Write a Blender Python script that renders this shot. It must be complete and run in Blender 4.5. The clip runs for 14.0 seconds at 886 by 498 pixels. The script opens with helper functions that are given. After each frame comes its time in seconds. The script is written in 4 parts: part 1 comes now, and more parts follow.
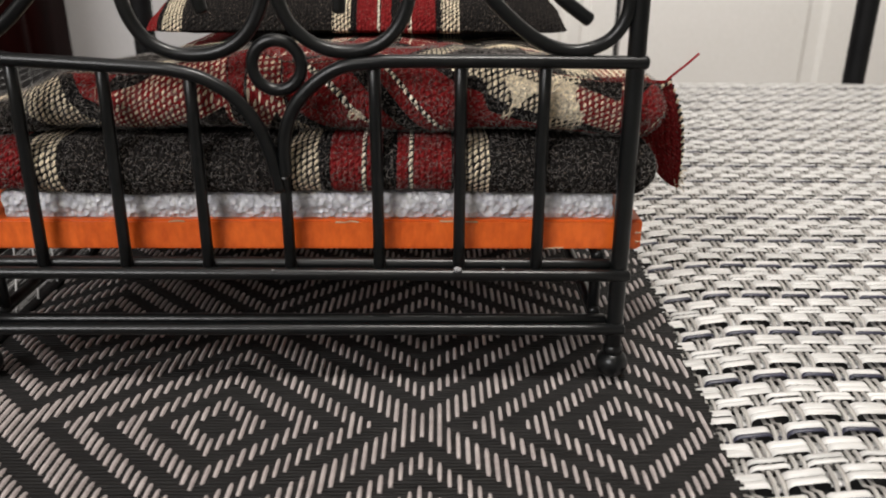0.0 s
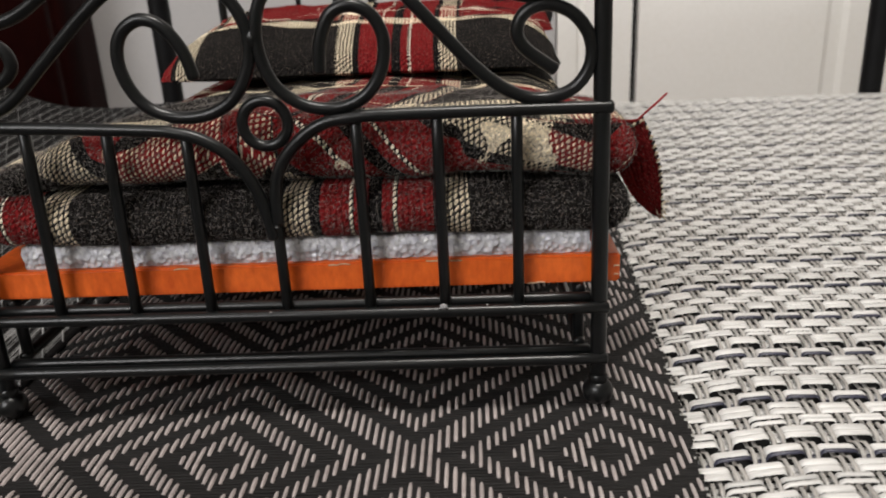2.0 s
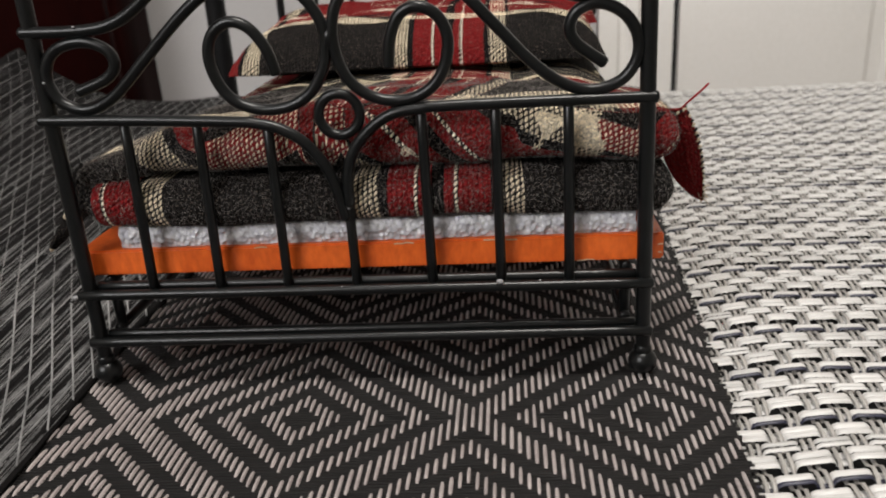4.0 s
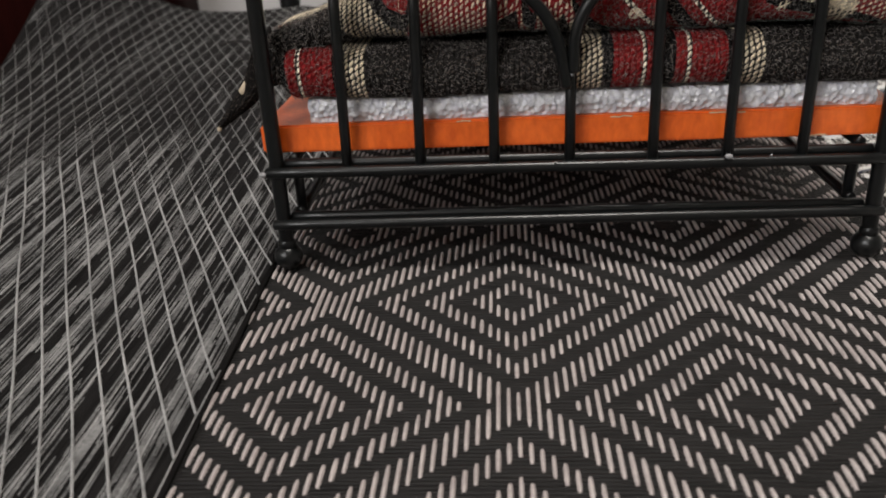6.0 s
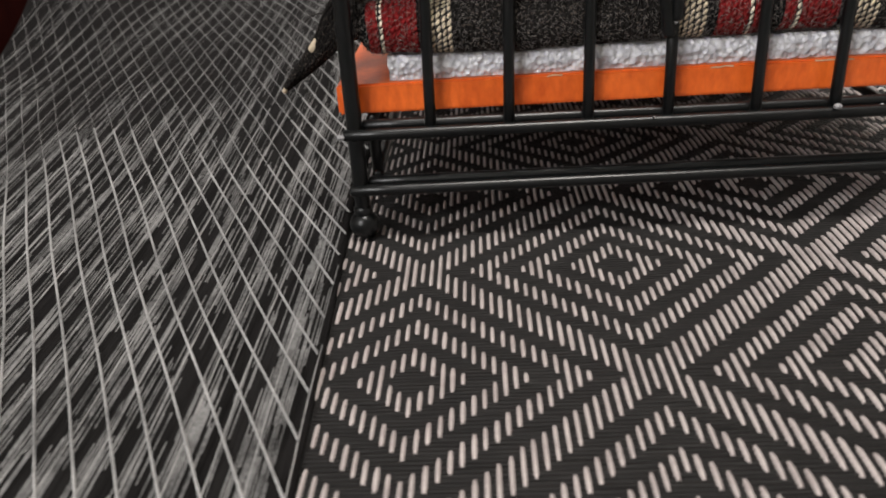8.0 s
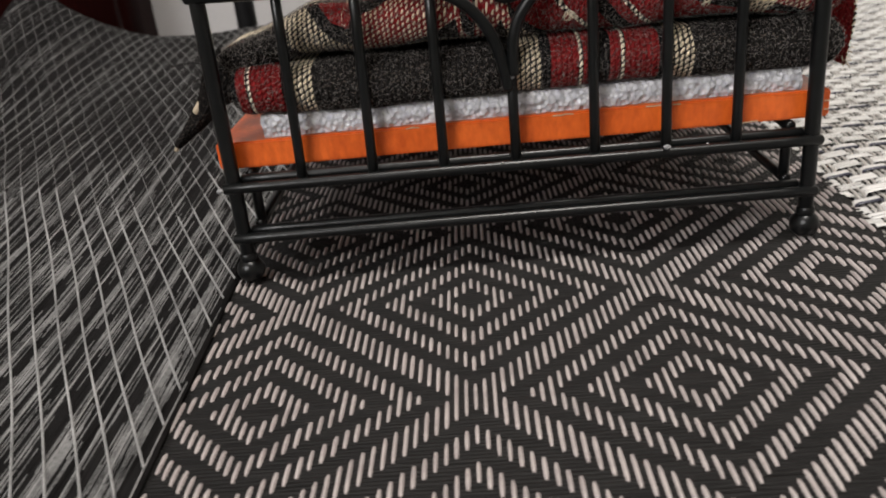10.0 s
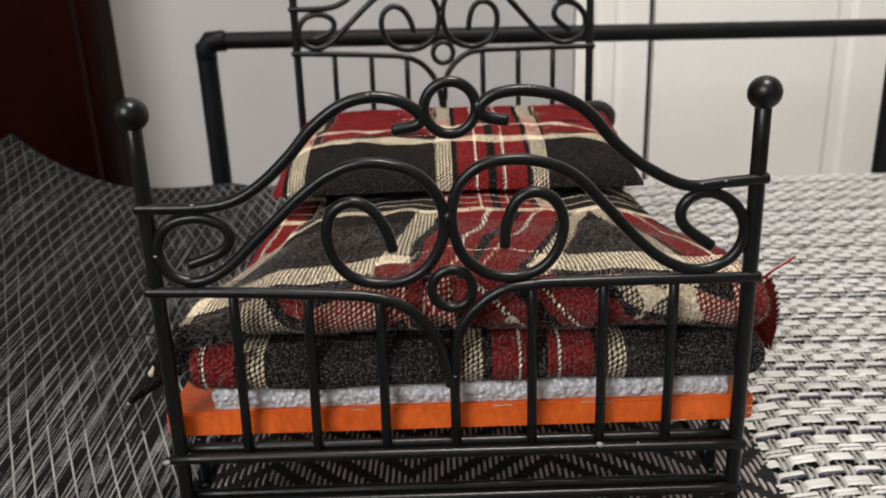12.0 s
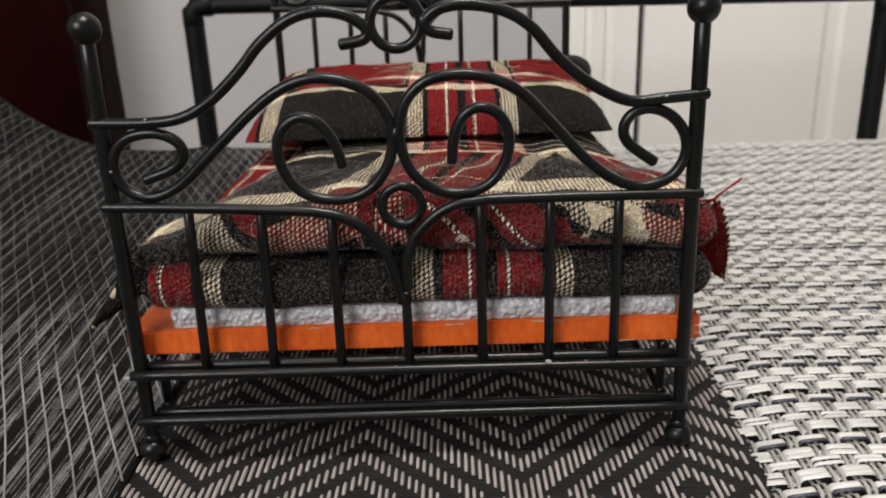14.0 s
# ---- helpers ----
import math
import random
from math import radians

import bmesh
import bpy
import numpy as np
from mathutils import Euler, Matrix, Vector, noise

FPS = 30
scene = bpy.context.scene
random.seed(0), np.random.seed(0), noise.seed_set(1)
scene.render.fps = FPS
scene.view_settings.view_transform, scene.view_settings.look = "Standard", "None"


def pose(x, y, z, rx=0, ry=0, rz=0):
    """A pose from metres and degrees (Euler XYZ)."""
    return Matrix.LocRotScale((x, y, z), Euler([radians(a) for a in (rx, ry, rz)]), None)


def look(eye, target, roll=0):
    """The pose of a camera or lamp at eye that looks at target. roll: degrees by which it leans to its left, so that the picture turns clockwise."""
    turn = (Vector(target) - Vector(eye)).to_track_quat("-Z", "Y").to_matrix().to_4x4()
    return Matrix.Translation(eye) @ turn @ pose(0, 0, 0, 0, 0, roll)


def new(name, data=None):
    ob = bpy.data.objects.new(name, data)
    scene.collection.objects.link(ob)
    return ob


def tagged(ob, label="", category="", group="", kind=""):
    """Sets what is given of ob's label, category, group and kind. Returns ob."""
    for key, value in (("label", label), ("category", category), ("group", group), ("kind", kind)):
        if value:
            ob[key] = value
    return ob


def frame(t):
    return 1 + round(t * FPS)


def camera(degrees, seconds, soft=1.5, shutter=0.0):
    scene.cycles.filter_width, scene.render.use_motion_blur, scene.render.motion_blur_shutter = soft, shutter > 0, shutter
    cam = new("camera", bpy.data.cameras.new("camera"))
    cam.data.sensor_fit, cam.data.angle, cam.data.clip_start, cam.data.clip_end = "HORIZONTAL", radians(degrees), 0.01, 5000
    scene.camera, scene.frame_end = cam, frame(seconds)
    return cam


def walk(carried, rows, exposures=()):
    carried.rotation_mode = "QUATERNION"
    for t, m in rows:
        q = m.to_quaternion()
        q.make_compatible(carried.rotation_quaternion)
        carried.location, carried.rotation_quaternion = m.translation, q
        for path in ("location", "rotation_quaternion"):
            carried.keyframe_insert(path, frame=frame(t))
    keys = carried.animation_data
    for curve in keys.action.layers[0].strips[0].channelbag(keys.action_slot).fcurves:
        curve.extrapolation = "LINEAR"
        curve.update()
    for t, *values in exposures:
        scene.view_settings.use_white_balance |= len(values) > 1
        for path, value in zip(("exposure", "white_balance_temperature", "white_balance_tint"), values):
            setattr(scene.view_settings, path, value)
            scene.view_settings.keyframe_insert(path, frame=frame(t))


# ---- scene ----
cam = camera(58.5, 14.0, 1.9)
PATH = [
    (0, (0.03913, -0.19260, 0.11575), (0.0448, 0.7363, -0.2546), 0.19),
    (0.5, (0.04732, -0.19271, 0.11904), (0.0376, 0.7366, -0.2503), -2.04),
    (1, (0.04594, -0.19423, 0.12061), (0.0103, 0.7337, -0.2504), -2.32),
    (1.5, (0.05257, -0.20185, 0.12510), (0.0122, 0.7329, -0.2279), -2.63),
    (2, (0.05359, -0.20086, 0.12534), (0.0113, 0.7348, -0.2249), -2.81),
    (2.2, (0.05522, -0.20166, 0.12571), (0.0171, 0.7336, -0.2262), -2.70),
    (4.3, (0.04478, -0.22167, 0.13166), (-0.0480, 0.7072, -0.2271), -3.88),
    (4.5, (0.03438, -0.22084, 0.13945), (-0.0511, 0.7135, -0.2066), -3.95),
    (5, (0.02725, -0.22093, 0.14372), (-0.0430, 0.7165, -0.1973), -3.51),
    (5.5, (0.01204, -0.22127, 0.12232), (-0.0696, 0.6986, -0.2613), -2.90),
    (6, (-0.01841, -0.21932, 0.10812), (-0.0987, 0.6848, -0.3115), -3.36),
    (6.5, (-0.04019, -0.21362, 0.10688), (-0.1119, 0.6878, -0.3200), -4.08),
    (7, (-0.06366, -0.21547, 0.11286), (-0.1447, 0.6858, -0.3128), -4.53),
    (7.5, (-0.06726, -0.21466, 0.11327), (-0.1375, 0.6890, -0.3092), -3.86),
    (8, (-0.05038, -0.21090, 0.10204), (-0.1068, 0.6805, -0.3477), -4.16),
    (8.2, (-0.04082, -0.20972, 0.10052), (-0.0963, 0.6815, -0.3497), -5.19),
    (10.3, (0.00040, -0.22803, 0.11300), (-0.0462, 0.6879, -0.2857), -6.32),
    (10.5, (0.00786, -0.22802, 0.11711), (-0.0259, 0.6909, -0.2759), -6.05),
    (11, (0.00244, -0.22669, 0.12636), (-0.0268, 0.6974, -0.2547), -4.88),
    (11.5, (-0.00078, -0.21957, 0.14778), (-0.0177, 0.7153, -0.2067), -2.48),
    (12, (-0.00041, -0.21440, 0.17036), (-0.0071, 0.7337, -0.1476), -2.06),
    (12.5, (0.01374, -0.21487, 0.17318), (0.0139, 0.7347, -0.1405), -2.41),
    (13, (0.00745, -0.21665, 0.16575), (-0.0016, 0.7317, -0.1514), -1.82),
    (13.5, (0.00348, -0.21943, 0.15797), (-0.0127, 0.7267, -0.1655), -1.79),
    (14, (0.01537, -0.22646, 0.15084), (0.0019, 0.7179, -0.1779), -2.08),
]
EXPOSURES = [(0.0, 0.24), (1.0, 0.12), (2.0, 0.08), (5.0, 0.06), (6.0, 0.12), (7.0, 0.24), (8.0, 0.36), (10.5, 0.18), (12.0, 0.16), (14.0, 0.10)]
walk(cam, [(t, look(eye, target, roll)) for t, eye, target, roll in PATH], EXPOSURES)

cam.data.dof.use_dof = True
cam.data.dof.focus_distance = 0.235
cam.data.dof.aperture_fstop = 22.0

# ---- world, lights ----
world = bpy.data.worlds.new("world")
scene.world = world
world.use_nodes = True
wn = world.node_tree
sky = wn.nodes.new("ShaderNodeTexSky")
sky.sky_type, sky.sun_disc, sky.sun_elevation, sky.sun_rotation = "NISHITA", False, radians(35), radians(200)
wn.links.new(sky.outputs[0], wn.nodes["Background"].inputs[0])
wn.nodes["Background"].inputs[1].default_value = 0.1


def area(name, m, sx, sy, watts, colour):
    d = bpy.data.lights.new(name, "AREA")
    d.shape, d.size, d.size_y, d.energy, d.color = "RECTANGLE", sx, sy, watts, colour
    ob = new(name, d)
    ob.matrix_world = m
    return ob


area("window_daylight", look((-1.20, -1.84, 1.30), (0.0, 0.1, 0.0)), 1.1, 0.95, 36, (1.0, 0.985, 0.98))
area("ceiling_lamp_light", look((0.15, -0.30, 1.86), (0.15, -0.2, 0.0)), 0.45, 0.45, 30, (1.0, 0.95, 0.89))


# ---- materials ----
def nodes(name, rough=0.5, metal=0.0, spec=0.5):
    m = bpy.data.materials.new(name)
    m.use_nodes = True
    t = m.node_tree
    b = t.nodes["Principled BSDF"]
    b.inputs["Roughness"].default_value, b.inputs["Metallic"].default_value = rough, metal
    b.inputs["Specular IOR Level"].default_value = spec
    return m, t, b


def add(t, kind, **values):
    n = t.nodes.new("ShaderNode" + kind)
    for k, v in values.items():
        setattr(n, k, v)
    return n


def math_node(t, op, a, b=None):
    n = add(t, "Math", operation=op)
    for i, v in enumerate((a, b)):
        if v is None:
            continue
        if isinstance(v, (int, float)):
            n.inputs[i].default_value = v
        else:
            t.links.new(v, n.inputs[i])
    return n.outputs[0]


def noise_node(t, scale, detail=3.0, vector=None, rough=0.55):
    n = add(t, "TexNoise")
    n.inputs["Scale"].default_value, n.inputs["Detail"].default_value, n.inputs["Roughness"].default_value = scale, detail, rough
    if vector is None:
        vector = add(t, "TexCoord").outputs["Object"]
    t.links.new(vector, n.inputs["Vector"])
    return n.outputs["Fac"]


def ramp(t, fac, stops, constant=False):
    r = add(t, "ValToRGB")
    r.color_ramp.interpolation = "CONSTANT" if constant else "LINEAR"
    els = r.color_ramp.elements
    while len(els) < len(stops):
        els.new(0.5)
    for e, (p, c) in zip(els, stops):
        e.position = p
    for e, (p, c) in zip(els, stops):
        e.position, e.color = p, (*c, 1)
    t.links.new(fac, r.inputs[0])
    return r.outputs[0]


def bump(t, b, height, strength, distance):
    n = add(t, "Bump")
    n.inputs["Strength"].default_value, n.inputs["Distance"].default_value = strength, distance
    t.links.new(height, n.inputs["Height"])
    t.links.new(n.outputs[0], b.inputs["Normal"])


def grained(name, dark, light, scale, rough=0.5, metal=0.0, spec=0.5, stretch=(1, 1, 1), fine=None, bump_mm=0.1, strength=0.3):
    """A surface that varies between two colours at two scales, with fine relief."""
    m, t, b = nodes(name, rough, metal, spec)
    co = add(t, "TexCoord").outputs["Object"]
    mp = add(t, "Mapping")
    mp.inputs["Scale"].default_value = stretch
    t.links.new(co, mp.inputs[0])
    big = noise_node(t, scale, 4, mp.outputs[0])
    small = noise_node(t, fine or scale * 9, 3, mp.outputs[0])
    f = math_node(t, "ADD", math_node(t, "MULTIPLY", big, 0.6), math_node(t, "MULTIPLY", small, 0.4))
    t.links.new(ramp(t, f, [(0.35, dark), (0.65, light)]), b.inputs["Base Color"])
    bump(t, b, small, strength, bump_mm * 0.001)
    return m


BLACK = grained("black_lacquered_wire", (0.0025, 0.003, 0.003), (0.005, 0.0055, 0.006), 160, rough=0.31, spec=0.34, fine=1500, bump_mm=0.05, strength=0.25)
TUBE = grained("black_powder_coated_tube", (0.003, 0.003, 0.0035), (0.006, 0.006, 0.0065), 60, rough=0.5, spec=0.16, fine=900, bump_mm=0.08)
WELD = grained("chipped_weld", (0.10, 0.10, 0.10), (0.35, 0.35, 0.36), 900, rough=0.5, bump_mm=0.2)
WOOD = grained("orange_stained_wood", (0.56, 0.080, 0.008), (0.86, 0.165, 0.024), 45, rough=0.34, stretch=(1.1, 1.0, 0.5), fine=520, bump_mm=0.06)
FOAM, ft, fb = nodes("clear_packing_foam", 0.20, 0.0, 0.5)
fv = add(ft, "TexVoronoi")
fv.inputs["Scale"].default_value = 620
ft.links.new(add(ft, "TexCoord").outputs["Object"], fv.inputs["Vector"])
fn = noise_node(ft, 240, 4)
foam_tone = math_node(ft, "SUBTRACT", math_node(ft, "ADD", fn, 0.12), math_node(ft, "MULTIPLY", fv.outputs["Distance"], 0.32))
ft.links.new(ramp(ft, foam_tone, [(0.3, (0.50, 0.50, 0.53)), (0.7, (0.84, 0.84, 0.87))]), fb.inputs["Base Color"])
bump(ft, fb, math_node(ft, "ADD", fv.outputs["Distance"], fn), 0.8, 0.0013)
fb.inputs["Subsurface Weight"].default_value = 0.25
fb.inputs["Subsurface Radius"].default_value = (0.004, 0.004, 0.005)
WALL_GREY = grained("grey_white_wall_paint", (0.40, 0.39, 0.39), (0.45, 0.44, 0.44), 6, rough=0.75, fine=300, bump_mm=0.2, strength=0.15)
DOOR_WHITE = grained("cream_white_panel_paint", (0.76, 0.74, 0.70), (0.82, 0.80, 0.77), 5, rough=0.5, fine=200, bump_mm=0.1, strength=0.12)
MAROON = grained("dark_maroon_wood", (0.011, 0.0013, 0.0011), (0.023, 0.0028, 0.0022), 14, rough=0.6, spec=0.08, stretch=(2.5, 2.5, 0.3), fine=160, bump_mm=0.1)
FLOOR = grained("brown_floor", (0.10, 0.06, 0.04), (0.17, 0.11, 0.07), 5, rough=0.5, stretch=(1, 0.2, 1))
WALL_BEIGE = grained("beige_wall_paint", (0.36, 0.34, 0.31), (0.42, 0.40, 0.37), 4, rough=0.8)
CEIL = grained("white_ceiling_paint", (0.74, 0.73, 0.71), (0.8, 0.79, 0.77), 4, rough=0.8)
VINYL = grained("white_vinyl_strand", (0.38, 0.375, 0.362), (0.66, 0.65, 0.632), 90, rough=0.42, stretch=(0.25, 5, 1), fine=520, bump_mm=0.15, strength=0.6)
GREYV = grained("grey_vinyl_strand", (0.20, 0.19, 0.18), (0.44, 0.42, 0.39), 420, rough=0.42, stretch=(3, 0.12, 1), fine=1500, bump_mm=0.1)
NAVY = grained("navy_black_vinyl_strand", (0.015, 0.016, 0.028), (0.04, 0.04, 0.065), 120, rough=0.4)
# near-black fill for the door gap and for the shade below the weave
GAP_FILL = grained("near_black_gap_fill", (0.004, 0.004, 0.004), (0.009, 0.009, 0.009), 80, rough=0.7)
MATDARK = grained("black_brown_mat_weave", (0.004, 0.0036, 0.0036), (0.011, 0.0100, 0.0096), 90, rough=0.55, spec=0.15, stretch=(0.12, 6, 1), fine=420, bump_mm=0.5, strength=0.7)
MATLIGHT = grained("pinkish_grey_mat_yarn", (0.27, 0.235, 0.228), (0.43, 0.383, 0.369), 120, rough=0.42, fine=900, bump_mm=0.1)
NETDARK = grained("charcoal_streaked_mat", (0.003, 0.0027, 0.0027), (0.013, 0.012, 0.012), 60, rough=0.7, spec=0.05, stretch=(7, 0.35, 1), fine=260, bump_mm=0.5, strength=0.7)
NETLIGHT = grained("silver_grey_net_yarn", (0.12, 0.12, 0.12), (0.38, 0.375, 0.37), 40, rough=0.6, spec=0.2, fine=1500, bump_mm=0.15)
NETMID = grained("dim_grey_net_fibre", (0.025, 0.025, 0.025), (0.21, 0.207, 0.205), 70, rough=0.6, spec=0.2, fine=900)
CREAM = grained("cream_yarn", (0.42, 0.33, 0.22), (0.66, 0.56, 0.42), 600, rough=0.9)
REDYARN = grained("red_yarn", (0.25, 0.01, 0.015), (0.42, 0.02, 0.03), 600, rough=0.9)
FUZZ = grained("wool_fibre", (0.02, 0.018, 0.017), (0.34, 0.31, 0.29), 700, rough=0.9)
BLACKYARN = grained("black_yarn", (0.008, 0.007, 0.007), (0.025, 0.022, 0.02), 600, rough=0.95)

SETT = 0.109
C_CREAM, C_BLACK, C_RED, C_WHITE, C_CHAR = (0.78, 0.67, 0.49), (0.011, 0.010, 0.010), (0.19, 0.015, 0.016), (0.90, 0.80, 0.64), (0.0165, 0.0148, 0.0140)
STRIPES = [(0, C_CREAM), (7, C_BLACK), (9.5, C_RED), (17.6, C_WHITE), (19.0, C_RED), (23, C_BLACK), (27, C_RED), (30, C_WHITE), (31.4, C_RED), (40.5, C_BLACK), (43, C_CREAM), (50, C_CHAR)]


def tartan(name, thread=0.00150):
    m, t, b = nodes(name, 1.0, 0.0, 0.05)
    uv = add(t, "SeparateXYZ")
    raw = add(t, "UVMap").outputs[0]
    wob = add(t, "TexNoise")
    wob.inputs["Scale"].default_value = 90
    t.links.new(raw, wob.inputs["Vector"])
    wv = add(t, "VectorMath", operation="SCALE")
    wv.inputs["Scale"].default_value = 0.0012
    t.links.new(wob.outputs["Color"], wv.inputs[0])
    sm = add(t, "VectorMath", operation="ADD")
    t.links.new(raw, sm.inputs[0])
    t.links.new(wv.outputs[0], sm.inputs[1])
    t.links.new(sm.outputs[0], uv.inputs[0])
    u, v = uv.outputs[0], uv.outputs[1]
    cols = []
    for c in (u, v):
        f = math_node(t, "FRACT", math_node(t, "DIVIDE", math_node(t, "ADD", c, SETT * 20), SETT))
        cols.append(ramp(t, f, [(p / 1000 / SETT, col) for p, col in STRIPES], True))
    tw = add(t, "SeparateXYZ")
    tmap = add(t, "UVMap", uv_map="Thread")
    tn = add(t, "TexNoise")
    tn.inputs["Scale"].default_value = 260
    t.links.new(tmap.outputs[0], tn.inputs["Vector"])
    ts_ = add(t, "VectorMath", operation="SCALE")
    ts_.inputs["Scale"].default_value = 0.0011
    t.links.new(tn.outputs["Color"], ts_.inputs[0])
    ta = add(t, "VectorMath", operation="ADD")
    t.links.new(tmap.outputs[0], ta.inputs[0])
    t.links.new(ts_.outputs[0], ta.inputs[1])
    t.links.new(ta.outputs[0], tw.inputs[0])
    tu, tv = tw.outputs[0], tw.outputs[1]
    # slanted stitches in staggered columns; pale yarn lets the cross thread show, dark wool closes up
    column = math_node(t, "DIVIDE", math_node(t, "ADD", tu, 1.0), thread)
    fa = math_node(t, "FRACT", column)
    stagger = math_node(t, "MULTIPLY", math_node(t, "FLOOR", column), 0.5)
    rows = math_node(t, "DIVIDE", math_node(t, "ADD", tv, 1.0), thread * 1.22)
    fb_ = math_node(t, "FRACT", math_node(t, "SUBTRACT", math_node(t, "ADD", rows, stagger), math_node(t, "MULTIPLY", fa, 0.75)))
    ea = math_node(t, "POWER", math_node(t, "MULTIPLY", math_node(t, "ABSOLUTE", math_node(t, "SUBTRACT", fa, 0.5)), 2.0), 2.6)
    eb = math_node(t, "POWER", math_node(t, "MULTIPLY", math_node(t, "ABSOLUTE", math_node(t, "SUBTRACT", fb_, 0.5)), 2.0), 2.6)
    oval = math_node(t, "ADD", ea, eb)
    pale = []
    for c in cols:
        rgb = add(t, "SeparateColor")
        t.links.new(c, rgb.inputs[0])
        pale.append(math_node(t, "GREATER_THAN", rgb.outputs[1], 0.2))
        red = math_node(t, "GREATER_THAN", rgb.outputs[0], 0.1)
    either = math_node(t, "MAXIMUM", pale[0], pale[1])
    reach = math_node(t, "ADD", math_node(t, "SUBTRACT", 1.5, math_node(t, "MULTIPLY", either, 1.34)), math_node(t, "MULTIPLY", noise_node(t, 300, 3, tmap.outputs[0]), 0.55))
    pink = math_node(t, "MULTIPLY", pale[0], math_node(t, "MULTIPLY", red, math_node(t, "SUBTRACT", 1.0, pale[1])))
    over = math_node(t, "LESS_THAN", oval, math_node(t, "SUBTRACT", reach, math_node(t, "MULTIPLY", pink, 0.20)))
    mix = add(t, "Mix", data_type="RGBA")
    t.links.new(over, mix.inputs[0])
    t.links.new(cols[1], mix.inputs[6])
    t.links.new(cols[0], mix.inputs[7])
    # fuzz: fibres of the wool lighten and darken the threads
    fz = noise_node(t, 900, 4, tmap.outputs[0])
    big = noise_node(t, 60, 3, tmap.outputs[0])
    hsv = add(t, "HueSaturation")
    t.links.new(mix.outputs[2], hsv.inputs["Color"])
    t.links.new(math_node(t, "ADD", math_node(t, "MULTIPLY", math_node(t, "POWER", fz, 1.6), 2.3), math_node(t, "MULTIPLY", big, 0.5)), hsv.inputs["Value"])
    fuzz = add(t, "Mix", data_type="RGBA")
    t.links.new(math_node(t, "MULTIPLY", math_node(t, "GREATER_THAN", noise_node(t, 1300, 3, tmap.outputs[0]), 0.62), 0.32), fuzz.inputs[0])
    t.links.new(hsv.outputs[0], fuzz.inputs[6])
    fuzz.inputs[7].default_value = (0.36, 0.29, 0.24, 1)
    t.links.new(fuzz.outputs[2], b.inputs["Base Color"])
    hm = math_node(t, "MULTIPLY", over, math_node(t, "SUBTRACT", 1.4, oval))
    bump(t, b, math_node(t, "ADD", math_node(t, "MULTIPLY", hm, 1.3), math_node(t, "ADD", math_node(t, "MULTIPLY", fz, 2.2), math_node(t, "MULTIPLY", big, 2.0))), 0.9, 0.0007)
    b.inputs["Sheen Weight"].default_value = 0.0
    b.inputs["Sheen Roughness"].default_value = 0.6
    return m


TARTAN = tartan("tartan_wool")


# ---- mesh helpers ----
def part(name, bm_or_data, material, parent=None, label="", smooth=True):
    me = bpy.data.meshes.new(name)
    if isinstance(bm_or_data, tuple):
        me.from_pydata(bm_or_data[0], [], bm_or_data[1])
    else:
        bm_or_data.to_mesh(me)
        bm_or_data.free()
    for m in material if isinstance(material, (list, tuple)) else [material]:
        me.materials.append(m)
    if smooth:
        me.shade_smooth()
    ob = new(name, me)
    if parent:
        ob.parent = parent
    if label:
        ob["label"] = label
    return ob


def thing(name, label, category, at=(0, 0, 0), group=""):
    ob = new(name)
    ob.location = at
    ob.empty_display_size = 0.02
    return tagged(ob, label, category, group)


def spline(points, step=0.0008, closed=False):
    """A smooth line through a few bends of a wire."""
    ps = [Vector(p) for p in points]
    n = len(ps)
    out = []
    for i in range(n if closed else n - 1):
        if closed:
            a, b, c, d = ps[i - 1], ps[i], ps[(i + 1) % n], ps[(i + 2) % n]
        else:
            a, b, c, d = ps[max(i - 1, 0)], ps[i], ps[i + 1], ps[min(i + 2, n - 1)]
        k = max(2, int((c - b).length / step))
        for j in range(k):
            s = j / k
            out.append(0.5 * ((2 * b) + (c - a) * s + (2 * a - 5 * b + 4 * c - d) * s * s + (3 * b - a - 3 * c + d) * s ** 3))
    if not closed:
        out.append(ps[-1])
    return out


def sweep(points, r, sides=12, closed=False):
    """A round wire along points, with slightly rounded ends."""
    ps = [Vector(p) for p in points]
    n = len(ps)
    verts, faces = [], []
    up = None
    rings = []
    for i, p in enumerate(ps):
        d = (ps[(i + 1) % n] - ps[i - 1]) if closed else (ps[min(i + 1, n - 1)] - ps[max(i - 1, 0)])
        d.normalize()
        if up is None:
            up = Vector((0, 1, 0)) if abs(d.y) < 0.9 else Vector((1, 0, 0))
        up = (up - d * up.dot(d)).normalized()
        side = d.cross(up)
        rings.append((p, d, up.copy(), side))
    if not closed:
        p, d, u, s = rings[0]
        rings.insert(0, (p - d * r * 0.3, d, u * 0.7, s * 0.7))
        p, d, u, s = rings[-1]
        rings.append((p + d * r * 0.3, d, u * 0.7, s * 0.7))
    for p, d, u, s in rings:
        for k in range(sides):
            a = 2 * math.pi * k / sides
            verts.append(p + (u * math.cos(a) + s * math.sin(a)) * r)
    m = len(rings)
    for i in range(m if closed else m - 1):
        for k in range(sides):
            a, b = i * sides + k, i * sides + (k + 1) % sides
            c, e = ((i + 1) % m) * sides + (k + 1) % sides, ((i + 1) % m) * sides + k
            faces.append((a, b, c, e))
    if not closed:
        faces.append(tuple(range(sides - 1, -1, -1)))
        faces.append(tuple((m - 1) * sides + k for k in range(sides)))
    return [tuple(v) for v in verts], faces


